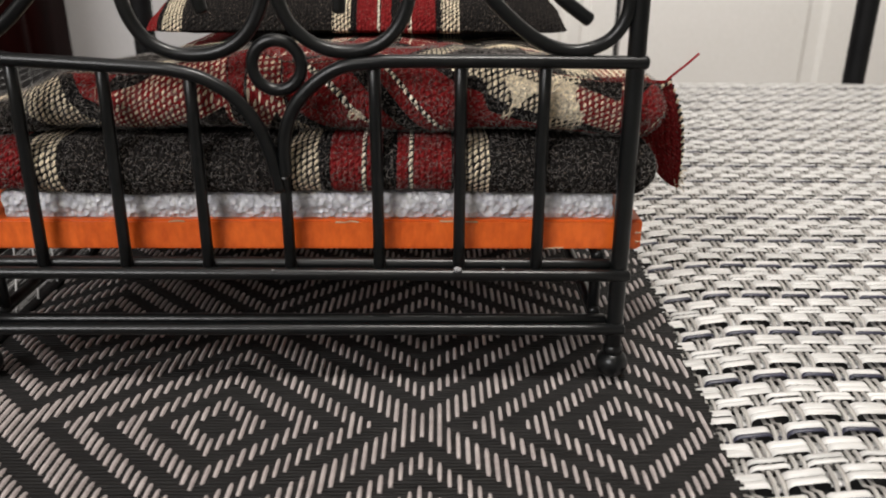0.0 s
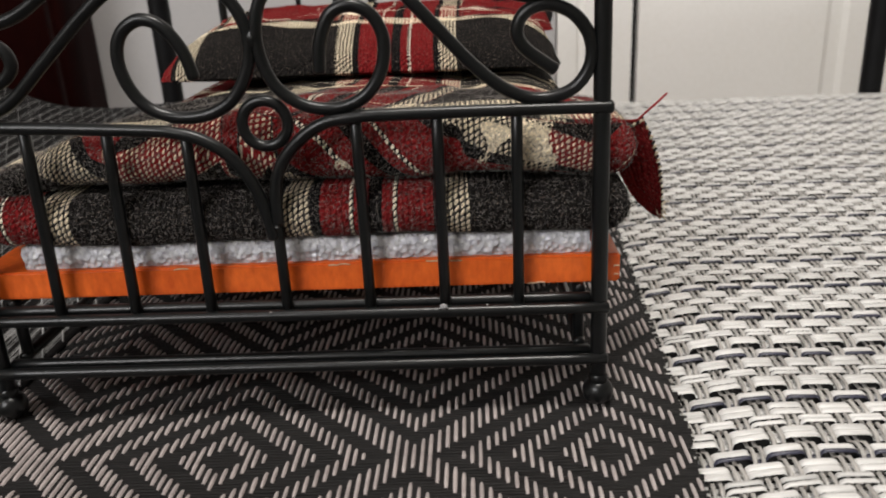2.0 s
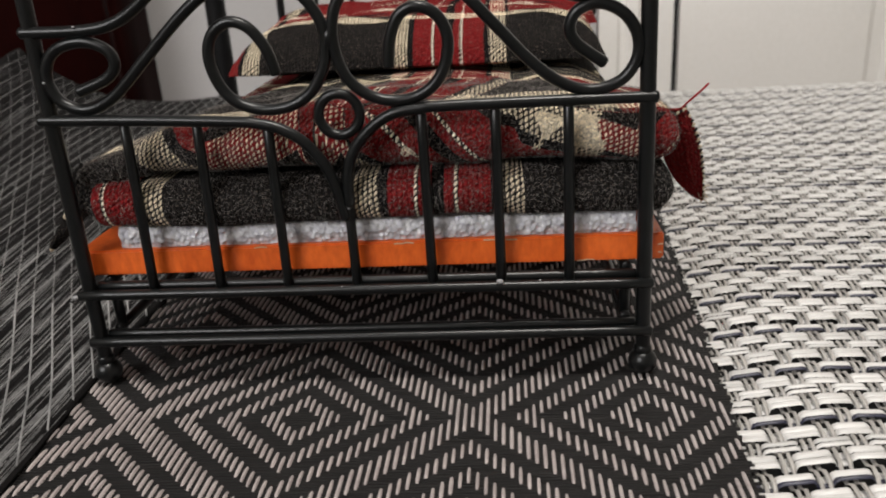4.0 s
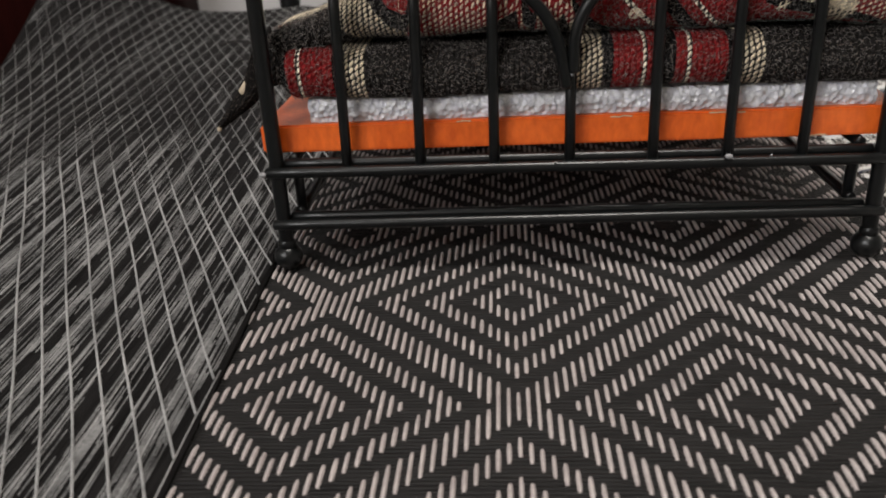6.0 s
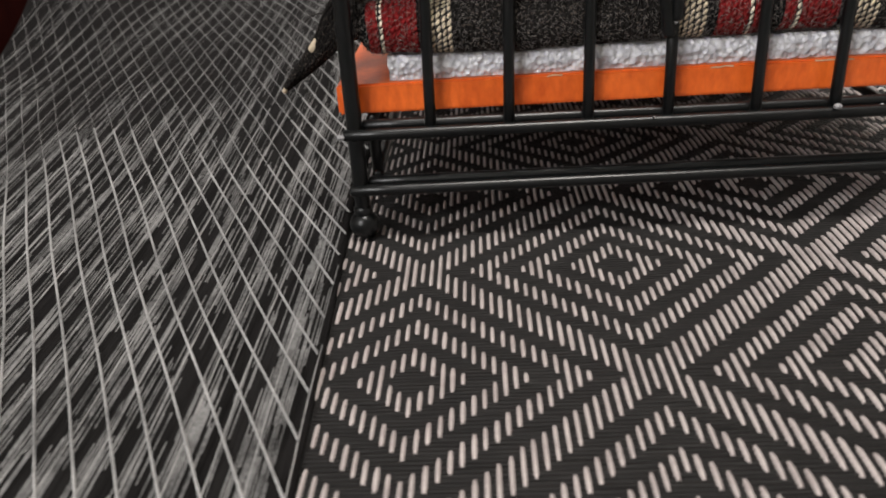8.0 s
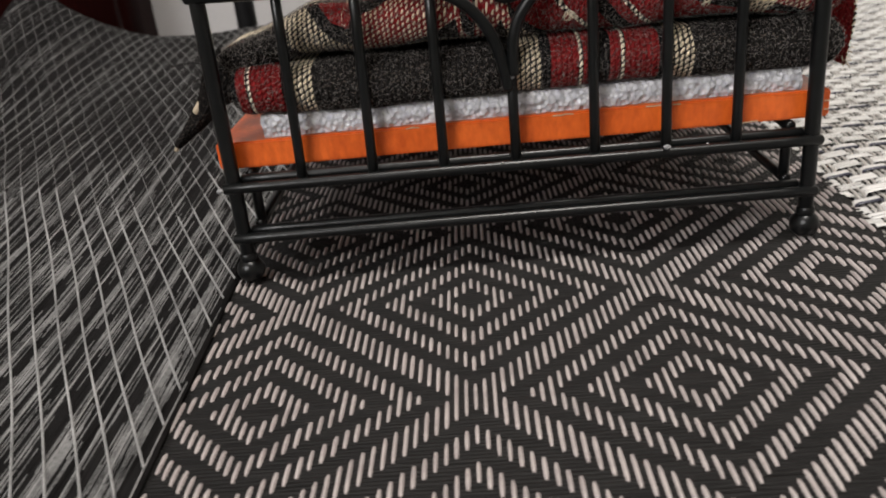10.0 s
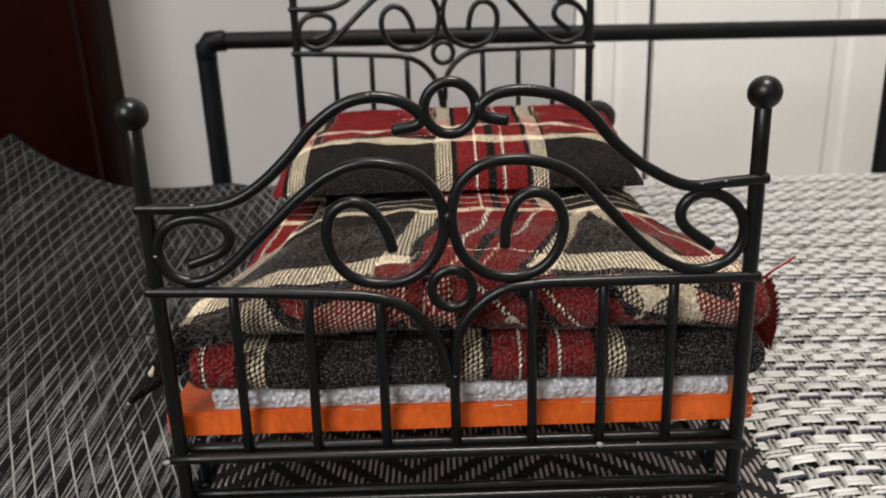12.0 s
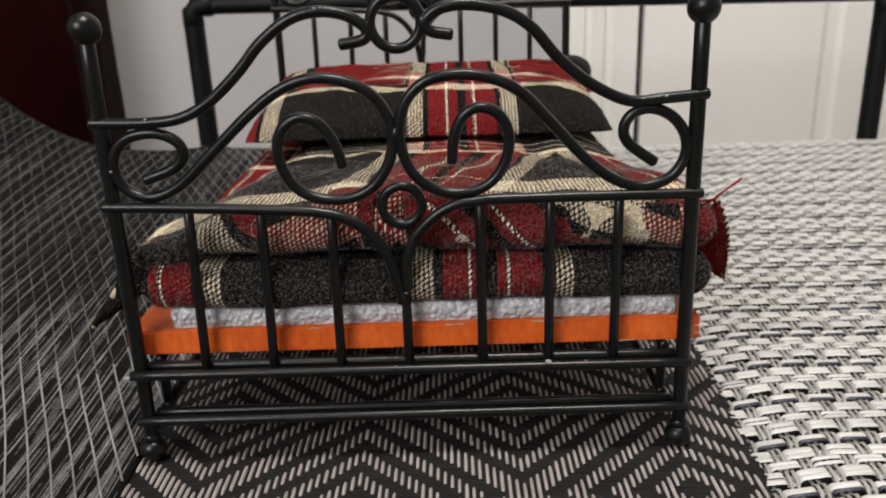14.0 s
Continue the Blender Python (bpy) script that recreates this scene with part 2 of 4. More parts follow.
def rod(a, b, r, sides=12):
    a, b = Vector(a), Vector(b)
    n = max(2, int((b - a).length / 0.01))
    return sweep([a.lerp(b, i / n) for i in range(n + 1)], r, sides)


def ball(c, r, flat=1.0):
    bm = bmesh.new()
    bmesh.ops.create_uvsphere(bm, u_segments=28, v_segments=18, radius=r)
    for v in bm.verts:
        v.co.z *= flat
        v.co += Vector(c)
    return bm


def box(a, b, bevel=0.0, segs=2):
    bm = bmesh.new()
    bmesh.ops.create_cube(bm, size=1)
    for v in bm.verts:
        v.co = Vector([(a[i] + b[i]) / 2 + v.co[i] * (b[i] - a[i]) for i in range(3)])
    if bevel:
        bmesh.ops.bevel(bm, geom=bm.edges[:], offset=bevel, segments=segs, affect="EDGES")
    return bm


def sheet(fx, nu, nv, uvf=None):
    """A grid of nu by nv quads through fx(s, t), s and t from 0 to 1, with cloth coordinates."""
    verts = [fx(i / nu, j / nv) for j in range(nv + 1) for i in range(nu + 1)]
    faces = [(j * (nu + 1) + i, j * (nu + 1) + i + 1, (j + 1) * (nu + 1) + i + 1, (j + 1) * (nu + 1) + i) for j in range(nv) for i in range(nu)]
    return verts, faces


def set_uv(ob, f, threads):
    """f(face centre, corner's index) gives cloth coordinates in metres."""
    me = ob.data
    layer = me.uv_layers.new(name="UVMap")
    second = me.uv_layers.new(name="Thread")
    layer = me.uv_layers["UVMap"]
    for poly in me.polygons:
        for li in poly.loop_indices:
            vi = me.loops[li].vertex_index
            layer.data[li].uv = f(poly, vi)
            second.data[li].uv = threads(vi)


def smooth(a, b, x):
    s = min(1.0, max(0.0, (x - a) / (b - a)))
    return s * s * (3 - 2 * s)


def wob(x, y, z, scale, amount):
    return noise.noise(Vector((x, y, z)) * scale) * amount


# ---- the room ----
def structure(name, bm, m, label="", smooth_it=False):
    return tagged(part(name, bm, m, smooth=smooth_it), label, "", "", "structure")


structure("floor", box((-2.0, -1.9, -0.50), (2.1, 0.86, -0.45)), FLOOR, "brown floor below the seat")
structure("ceiling", box((-2.0, -1.9, 1.95), (2.1, 0.86, 2.0)), CEIL, "white ceiling")
structure("wall_north", box((-2.0, 0.70, -0.45), (0.148, 0.78, 1.95)), WALL_GREY, "plain grey-white painted wall")
structure("wall_west", box((-2.0, -1.82, -0.45), (-1.92, 0.70, 1.95)), WALL_BEIGE, "plain beige wall")
structure("wall_east", box((1.92, -1.82, -0.45), (2.0, 0.70, 1.95)), WALL_BEIGE, "plain beige wall")
for a, b in (((-2.0, -1.9, -0.45), (-1.85, -1.82, 1.95)), ((-0.55, -1.9, -0.45), (2.1, -1.82, 1.95)), ((-1.85, -1.9, -0.45), (-0.55, -1.82, 0.80)), ((-1.85, -1.9, 1.84), (-0.55, -1.82, 1.95))):
    structure("wall_south", box(a, b), WALL_BEIGE, "beige wall beside the window opening")
wf = structure("window_1", box((-1.85, -1.88, 0.80), (-1.80, -1.84, 1.84)), DOOR_WHITE, "white window frame")
for n, a, b in (("window_frame", (-0.60, -1.88, 0.80), (-0.55, -1.84, 1.84)), ("window_sill", (-1.85, -1.90, 0.78), (-0.55, -1.80, 0.82)), ("window_frame", (-1.80, -1.88, 1.79), (-0.60, -1.84, 1.84))):
    part(n, box(a, b, 0.004), DOOR_WHITE, wf)


def panel_front(name, x0, x1, grooves, label):
    """A white panel with shallow upright grooves."""
    bm = bmesh.new()
    xs = [x0]
    for g, w in grooves:
        xs += [g - w, g - w * 0.5, g + w * 0.5, g + w]
    xs.append(x1)
    ys = [0.0]
    for g, w in grooves:
        ys += [0.0, 0.003, 0.003, 0.0]
    ys.append(0.0)
    lower = [bm.verts.new((x, 0.70 + y, -0.45)) for x, y in zip(xs, ys)]
    upper = [bm.verts.new((x, 0.70 + y, 1.95)) for x, y in zip(xs, ys)]
    for i in range(len(xs) - 1):
        bm.faces.new((lower[i], lower[i + 1], upper[i + 1], upper[i]))
    back = [bm.verts.new((x0, 0.76, -0.45)), bm.verts.new((x1, 0.76, -0.45)), bm.verts.new((x1, 0.76, 1.95)), bm.verts.new((x0, 0.76, 1.95))]
    bm.faces.new(back[::-1])
    bm.faces.new((lower[0], upper[0], back[3], back[0]))
    bm.faces.new((lower[-1], back[1], back[2], upper[-1]))
    return structure(name, bm, DOOR_WHITE, label)


panel_front("door_1", 0.150, 0.2315, [(0.176, 0.005), (0.199, 0.006)], "cream-white ribbed door edge panel")
panel_front("door_2", 0.2385, 1.92, [(0.452, 0.012)], "cream-white flat door panel with a shallow groove")
structure("door_gap", box((0.2315, 0.712, -0.45), (0.2385, 0.76, 1.95)), GAP_FILL, "dark gap between two white door panels")

lamp = thing("ceiling_lamp", "plain white flat ceiling lamp", "ceiling lamp", (0.15, -0.30, 1.95))
part("lamp_body", box((-0.3, -0.3, -0.06), (0.3, 0.3, 0.0), 0.02), CEIL, lamp)

cab = thing("cabinet", "dark maroon-brown wooden cabinet standing against the wall", "cabinet", (-0.807, 0.63, -0.45))
part("body", box((-0.9, -0.02, 0.06), (0.4465, 0.065, 1.5), 0.004), MAROON, cab)
part("plinth", box((-0.88, -0.01, 0.0), (0.43, 0.06, 0.0605), 0.002), MAROON, cab)
for x0, x1 in ((-0.898, -0.229), (-0.225, 0.4445)):
    part("door", box((x0, -0.04, 0.065), (x1, -0.0205, 1.495), 0.003), MAROON, cab)

# ---- the seat, the mats ----
XW = 0.02


def base_z(x, y):
    """Height of the woven seat: nearly level, a little higher towards its bare side."""
    return -0.0026 + 0.0032 * smooth(0.108, 0.140, x) + 0.0042 * smooth(0.08, 0.40, y) * smooth(0.108, 0.18, x)


def strands(paths, width, thick, flat=0.55):
    """Flat, slightly domed strands, one for each list of points (all run roughly along one way)."""
    verts, faces = [], []
    for ps in paths:
        start = len(verts)
        for i, p in enumerate(ps):
            q0, q1 = ps[max(i - 1, 0)], ps[min(i + 1, len(ps) - 1)]
            dx, dy = q1[0] - q0[0], q1[1] - q0[1]
            l = math.hypot(dx, dy) or 1
            nx, ny = -dy / l * width / 2, dx / l * width / 2
            verts += [(p[0] + nx, p[1] + ny, p[2] - thick), (p[0] + nx * flat, p[1] + ny * flat, p[2]), (p[0] - nx * flat, p[1] - ny * flat, p[2]), (p[0] - nx, p[1] - ny, p[2] - thick)]
        for i in range(len(ps) - 1):
            for k in range(3):
                a = start + i * 4 + k
                faces.append((a, a + 1, a + 5, a + 4))
    return verts, faces


seat = thing("garden_bench", "black tubular metal bench with a white and grey woven vinyl seat", "bench", (0.1, 0.0, -0.45))
OFF = Vector((0.1, 0.0, -0.45))


def moved(data, off):
    return [(v[0] - off[0], v[1] - off[1], v[2] - off[2]) for v in data[0]], data[1]


# added sheet: its near-black colour stands for the shade between the strands
part("added_dark_sheet", moved(sheet(lambda s, t: (-0.262 + 1.1 * s, -0.55 + 0.985 * t, base_z(-0.262 + 1.1 * s, -0.55 + 0.985 * t) - 0.0030), 60, 40), OFF), GAP_FILL, seat, "near-black sheet added below the weave as its shade")
CELL = 0.0134
ROWS_Y = (0.0, 0.0078, 0.0135, 0.0193)
REPEAT = 0.0264
white, navy, grey = [], [], []
rnd = random.Random(4)
x_lo, x_hi, y_lo, y_hi = 0.075, 0.60, -0.2080, 0.432


def over(x, phase):
    """1 where a cross strand lies on top, falling to 0 where it dips under a pair of lengthwise strands."""
    d = abs(((x / CELL + phase) + 0.5) % 1.0 - 0.5) * CELL
    return smooth(0.0018, 0.0024, d)


def skew(x, y):
    return x + 0.001 + 0.04 * (y - 0.05), y - 0.015 * (x - 0.12)


row_list = []
y0 = y_lo
while y0 < y_hi - 0.005:
    for k, dy in enumerate(ROWS_Y):
        row_list.append((y0 + dy, k))
    y0 += REPEAT
n = int((x_hi - x_lo) / CELL)
STOPS = (0.0, 0.0018, 0.0022, 0.0032, CELL / 2, CELL - 0.0032, CELL - 0.0022, CELL - 0.0018)
for yr, k in row_list:
    phase = 0.5 if k in (0, 2) else 0.0
    for dy, bucket, w in {0: ((-0.0020, navy, 0.0014), (0.0004, white, 0.0030)), 1: ((-0.00135, white, 0.0026), (0.00130, white, 0.0026)), 2: ((-0.00125, white, 0.0015), (0.00115, white, 0.0016)), 3: ((-0.00135, white, 0.0026), (0.00130, white, 0.0026))}[k]:
        jit = rnd.uniform(-0.00025, 0.00025)
        ps = []
        for c in range(n):
            amp, lean = rnd.uniform(0.85, 1.15), rnd.uniform(-0.0002, 0.0002)
            for d in STOPS:
                x = (int(x_lo / CELL) + 1 + c - phase) * CELL + d
                o = over(x, phase)
                px, py = skew(x, yr + dy + jit + lean * o + 0.00018 * math.sin(x * 90 + yr * 700))
                ps.append((px, py, base_z(px, py) - 0.0014 + 0.0017 * o * amp))
        bucket.append((ps, w))
m = int((x_hi - x_lo) / (CELL / 2))
c0 = int(x_lo / (CELL / 2)) + 1
for c in range(c0, c0 + m):
    phase = 0.0 if c % 2 == 0 else 0.5
    for dx in (-0.00108, 0.00108):
        x0 = c * CELL / 2 + dx + rnd.uniform(-0.00015, 0.00015)
        ps = []
        for yr, k in row_list:
            up = (phase == 0.0) == (k in (1, 3))
            half = 0.0028 if k in (1, 3) else 0.0019
            for q in (-half, 0.0, half):
                y = yr + q
                z = (0.00045 if q == 0.0 else 0.0003) if up else -0.0017
                px, py = skew(x0, y)
                ps.append((px + 0.0002 * math.sin(y * 300 + c), py, base_z(px, py) + z))
        grey.append((ps, 0.00118))


def woven(items, thick):
    verts, faces = [], []
    for w in sorted({w for _, w in items}):
        v, f = strands([p for p, ww in items if ww == w], w, thick, 0.78 if w > 0.004 else 0.62)
        k = len(verts)
        verts += v
        faces += [tuple(i + k for i in q) for q in f]
    return verts, faces


for nm, items, mtl, lab in (("white_weave", white, VINYL, "white vinyl strands"), ("navy_weave", navy, NAVY, "navy-black vinyl strands"), ("grey_weave", grey, GREYV, "grey vinyl strands")):
    tagged(part(nm, moved(woven(items, 0.0005), OFF), mtl, seat, lab), kind="stuff")

# the tubular arm behind the seat
for nm, ps in (("arm_rail", [(-0.181, 0.448, 0.1325), (0.373, 0.448, 0.1245), (0.90, 0.448, 0.118)]),):
    part(nm, moved(sweep(spline(ps, 0.02), 0.0068, 16), OFF), TUBE, seat)
for x in (-0.192, 0.373):
    part("arm_post", moved(rod((x, 0.448, -0.45), (x, 0.448, 0.130 if x < 0 else 0.122), 0.0082, 16), OFF), TUBE, seat)
    part("corner_joint", moved(sweep([(x, 0.448, 0.118 if x < 0 else 0.110), (x, 0.448, 0.126 if x < 0 else 0.118), (x + 0.004, 0.448, 0.132 if x < 0 else 0.124), (x + 0.016, 0.448, 0.1325 if x < 0 else 0.1245)], 0.0086, 16), OFF), TUBE, seat)
part("seat_rail", moved(rod((-0.19, 0.440, -0.012), (0.85, 0.440, -0.012), 0.007, 12), OFF), TUBE, seat)
for x in (-0.7, 0.84):
    part("leg", moved(rod((x, -0.5, -0.45), (x, -0.5, -0.004), 0.010, 14), OFF), TUBE, seat)

# the diamond-patterned place mat
CX, CY, HX, HY = -0.0165, -0.0234, 0.05145, 0.0490
MX0, MX1, MY0, MY1 = -0.115, 0.1075, -0.20, 0.225


def mat_right(y):
    return 0.1098 + 0.062 * y - 0.10 * max(0.0, -y - 0.05) ** 1.5


def mat_z(x, y):
    return 0.0004 * math.sin(y * 40) + 0.0001


def band(x, y):
    """True where the light yarn shows: nested diamonds."""
    gx, gy = (x - CX) / HX, (y - CY) / HY
    i, j = round((gx + gy) / 2), round((gx - gy) / 2)
    cx, cy = i + j, i - j
    a = abs(gx - cx) + abs(gy - cy)
    return (a / 0.2575) % 1.0 > 0.47


placemat = thing("place_mat", "black-brown woven place mat with nested pinkish-grey diamonds under the bed", "place mat", (0.0, 0.0, 0.0))


def mat_point(s, t):
    y = MY0 + (MY1 - MY0) * t
    x = MX0 + (mat_right(y) - MX0) * s
    return x, y, mat_z(x, y)


base = part("mat_base", sheet(mat_point, 60, 90), MATDARK, placemat)
sol = base.modifiers.new("thickness", "SOLIDIFY")
sol.thickness, sol.offset = 0.0009, -1
# dark cross ribs between the light yarns
ribs = []
y = MY0
rr = random.Random(9)
while y < MY1:
    n = 40
    xr = mat_right(y)
    ribs.append([(MX0 + (xr + rr.uniform(-0.0004, 0.0017) - MX0) * i / n, y + 0.0001 * math.sin(i * 1.3 + y * 900), mat_z(0, y) + 0.00042) for i in range(n + 1)])
    y += 0.00125
tagged(part("dark_weft", strands(ribs, 0.00115, 0.0003), MATDARK, placemat), kind="stuff")
PITCH = 0.00224
yarn_v, yarn_f = [], []
c = 0
x = CX - 44 * PITCH
while x < 0.122:
    y = MY0 + 0.001
    run = None
    while y < MY1:
        inside = x < mat_right(y) - 0.0006 and band(x, y)
        if inside and run is None:
            run = y
        if (not inside or y + 0.0005 >= MY1) and run is not None:
            L = y - run
            if L > 0.0012:
                w = 0.00056 + rr.uniform(-0.00005, 0.00006)
                x0 = x + rr.uniform(-0.00008, 0.00008)
                z0 = mat_z(x, y) + 0.00045
                s0 = len(yarn_v)
                k = max(3, int(L / 0.0016))
                for q in range(k + 1):
                    e = q / k
                    end = min(1.0, min(e, 1 - e) * L / 0.0007)
                    yy = run + L * e
                    h = 0.00055 * (0.25 + 0.75 * end)
                    ww = w * (0.75 + 0.25 * end)
                    yarn_v += [(x0 - ww, yy, z0 - 0.0002), (x0 - ww * 0.55, yy, z0 + h), (x0 + ww * 0.55, yy, z0 + h), (x0 + ww, yy, z0 - 0.0002)]
                for q in range(k):
                    for d in range(3):
                        a = s0 + q * 4 + d
                        yarn_f.append((a, a + 4, a + 5, a + 1))
            run = None
        y += 0.0005
    x += PITCH
tagged(part("light_yarn", (yarn_v, yarn_f), MATLIGHT, placemat, "pinkish-grey yarn in nested diamonds"), kind="stuff")


# the dark net-patterned mat, curling up at its far corner
def net_left(y):
    return -0.285 - 0.038 * smooth(0.08, 0.40, y)


def net_z(x, y):
    rise = 0.0015 + 0.0165 * smooth(-0.06, 0.22, y) + 0.012 * smooth(0.15, 0.40, y)
    side = smooth(-0.088, -0.165, x)
    if y > 0.03:
        side = max(side, smooth(0.06, 0.24, y) * 0.92)
    d = max(0.0, 1 - (x - net_left(y)) / 0.085)
    curl = (0.046 * smooth(0.15, 0.38, y) - 0.008 * smooth(0.16, 0.06, y)) * d ** 1.7
    wave = 0.0012 * math.sin(x * 60 + y * 12) * side
    return 0.0017 + rise * side + curl + wave


def net_right(y):
    if y < 0.03:
        return -0.0915 - 0.045 * y
    return -0.0929 + 0.09 * smooth(0.27, 0.33, y)


netmat = thing("net_place_mat", "charcoal place mat with silver-grey diagonal net, one corner curled up", "place mat", (-0.2, 0.1, 0.004))
NOFF = (-0.2, 0.1, 0.004)
NY0, NY1 = -0.26, 0.372


def net_point(s, t):
    y = NY0 + (NY1 - NY0) * t
    x1 = net_right(y)
    x0 = net_left(y)
    x = x0 + (x1 - x0) * s
    return x, y, net_z(x, y)


nb = part("mat_base", moved(sheet(net_point, 90, 110), NOFF), NETDARK, netmat)
sol = nb.modifiers.new("thickness", "SOLIDIFY")
sol.thickness, sol.offset = 0.0011, -1


def unshaded(x, y):
    """1 on the flat near part, 0 on the curled corner: thinner yarn imitates shade."""
    return 1 - smooth(-0.03, 0.14, y) * smooth(-0.085, -0.17, x)


def net_lines(slope, pitch, step, lift, seed, beaded, part_of):
    """Parallel slanted yarns laid over the curled mat."""
    paths = []
    g = random.Random(seed)
    c = -1.2
    while c < 1.2:
        ps = []
        y = NY0 + 0.001
        stop = NY1 - 0.001
        while y < stop:
            x = c + slope * y + 0.0004 * math.sin(y * 60 + c * 40)
            if net_left(y) + 0.001 < x < net_right(y) - 0.0006 and part_of(unshaded(x, y) + 0.25 * math.sin(c * 900)):
                bead = (0.00025 if beaded and int(y / step) % 2 else 0.0)
                ps.append((x, y, net_z(x, y) + lift + bead))
            elif len(ps) > 1:
                paths.append(ps)
                ps = []
            y += step
        if len(ps) > 1:
            paths.append(ps)
        c += pitch + g.uniform(-0.0004, 0.0004)
    return paths


A_SLOPE, B_SLOPE, A_PITCH, B_PITCH = -0.52, -0.02, 0.0075, 0.0078
def full(k):
    return k >= 0.5


def thinned(k):
    return k < 0.5


# the curled corner's shade is put into its yarn, drawn thinner there
for keep, wa, wb, ws in ((full, 0.00064, 0.00032, 0.00020), (thinned, 0.00018, 0.00012, 0.00009)):
    tagged(part("beaded_yarn", moved(strands(net_lines(A_SLOPE, A_PITCH, 0.0014, 0.0006, 1, True, keep), wa, 0.0004), NOFF), NETLIGHT, netmat, "silver-grey beaded yarn"), kind="stuff")
    tagged(part("slanted_yarn", moved(strands(net_lines(B_SLOPE, B_PITCH, 0.004, 0.0004, 2, False, keep), wb, 0.0003), NOFF), NETLIGHT, netmat, "silver-grey slanted yarn"), kind="stuff")
    tagged(part("second_yarn", moved(strands(net_lines(B_SLOPE - 0.012, B_PITCH * 1.03, 0.004, 0.0003, 5, False, keep), ws, 0.0002), NOFF), NETMID, netmat, "thin grey slanted yarn"), kind="stuff")
fib = []
g = random.Random(7)
b_lines = net_lines(B_SLOPE, B_PITCH, 0.004, 0.0004, 2, False, lambda k: True)
for line in b_lines:
    # streaks gather beside each slanted yarn, thick at some and thin at others
    for i in range(int(len(line) * g.uniform(0.5, 2.4))):
        x, y, _ = line[int(len(line) * g.random() ** 1.6)]
        # streaks left out on the curled corner, also to darken it as shade would
        if g.random() > unshaded(x, y) + 0.12:
            continue
        x += g.gauss(0.0, 0.0019)
        L = g.uniform(0.010, 0.042)
        ps = []
        for q in range(6):
            yy = y + L * q / 5
            xx = x + B_SLOPE * (yy - y)
            if net_left(yy) + 0.001 < xx < net_right(yy) - 0.001 and yy < NY1:
                ps.append((xx, yy, net_z(xx, yy) + 0.00025))
        if len(ps) > 2:
            fib.append(ps)
tagged(part("fine_fibre", moved(strands(fib, 0.00040, 0.0001), NOFF), NETMID, netmat, "fine grey streaks of fibre"), kind="stuff")

# ---- the doll's bed ----
bed = thing("doll_bed", "miniature black wrought-iron bed with scrolled ends and ball feet", "doll bed")
R_WIRE, R_POST, R_BAR = 0.00165, 0.00225, 0.00155
BARS = (-0.0647, -0.0430, -0.0214, 0.0002, 0.0232, 0.0441, 0.0645)

SCROLL_L = [(-16.2, 98.7), (-18.2, 105.7), (-22.4, 111.5), (-27.8, 113.3), (-32.9, 110.2), (-34.8, 104.2), (-33.2, 97.0), (-29.0, 91.6), (-22.2, 88.9), (-13.9, 89.3), (-7.2, 92.8), (-2.7, 99.5), (-1.2, 106.9), (-2.6, 113.4), (-6.9, 119.4), (-13.8, 123.0), (-23.1, 124.2), (-32.0, 121.6), (-41.2, 115.3), (-53.6, 104.2), (-64.5, 94.6), (-73.1, 91.2), (-80.3, 93.7), (-83.2, 100.0), (-81.5, 105.8), (-77.0, 109.3), (-69.8, 110.2), (-63.9, 107.8), (-62.3, 103.6), (-65.7, 99.7), (-74.5, 96.5)]
SCROLL_R = [(15.7, 98.9), (16.6, 106.4), (19.6, 112.6), (24.6, 114.5), (29.8, 112.0), (32.4, 105.9), (31.0, 98.0), (26.3, 92.1), (19.0, 89.6), (10.8, 90.8), (4.2, 95.9), (1.2, 103.5), (1.0, 110.9), (3.6, 117.8), (9.7, 122.7), (19.1, 124.0), (28.4, 122.3), (36.3, 118.0), (44.4, 109.6), (54.5, 98.7), (62.9, 92.3), (71.2, 89.9), (79.1, 92.2), (83.2, 97.9), (83.0, 104.5), (79.0, 110.1), (72.7, 112.7), (67.3, 111.0), (65.2, 106.8), (67.1, 102.5), (74.5, 97.0)]
TOP_L = [(-87.5, 113.6), (-70.2, 113.3), (-60.4, 114.7), (-51.9, 119.3), (-43.3, 126.9), (-36.4, 134.4), (-28.2, 140.2), (-20.4, 142.2), (-12.9, 141.2), (-7.9, 138.3), (-6.6, 136.0), (-8.2, 134.2), (-14.2, 133.2)]
TOP_R = [(88.5, 116.3), (77.2, 115.5), (66.2, 115.1), (55.0, 120.5), (46.1, 127.7), (38.9, 135.9), (31.2, 140.7), (21.4, 142.7), (13.8, 142.0), (9.9, 139.5), (9.4, 137.4), (11.4, 135.8), (16.6, 134.9)]


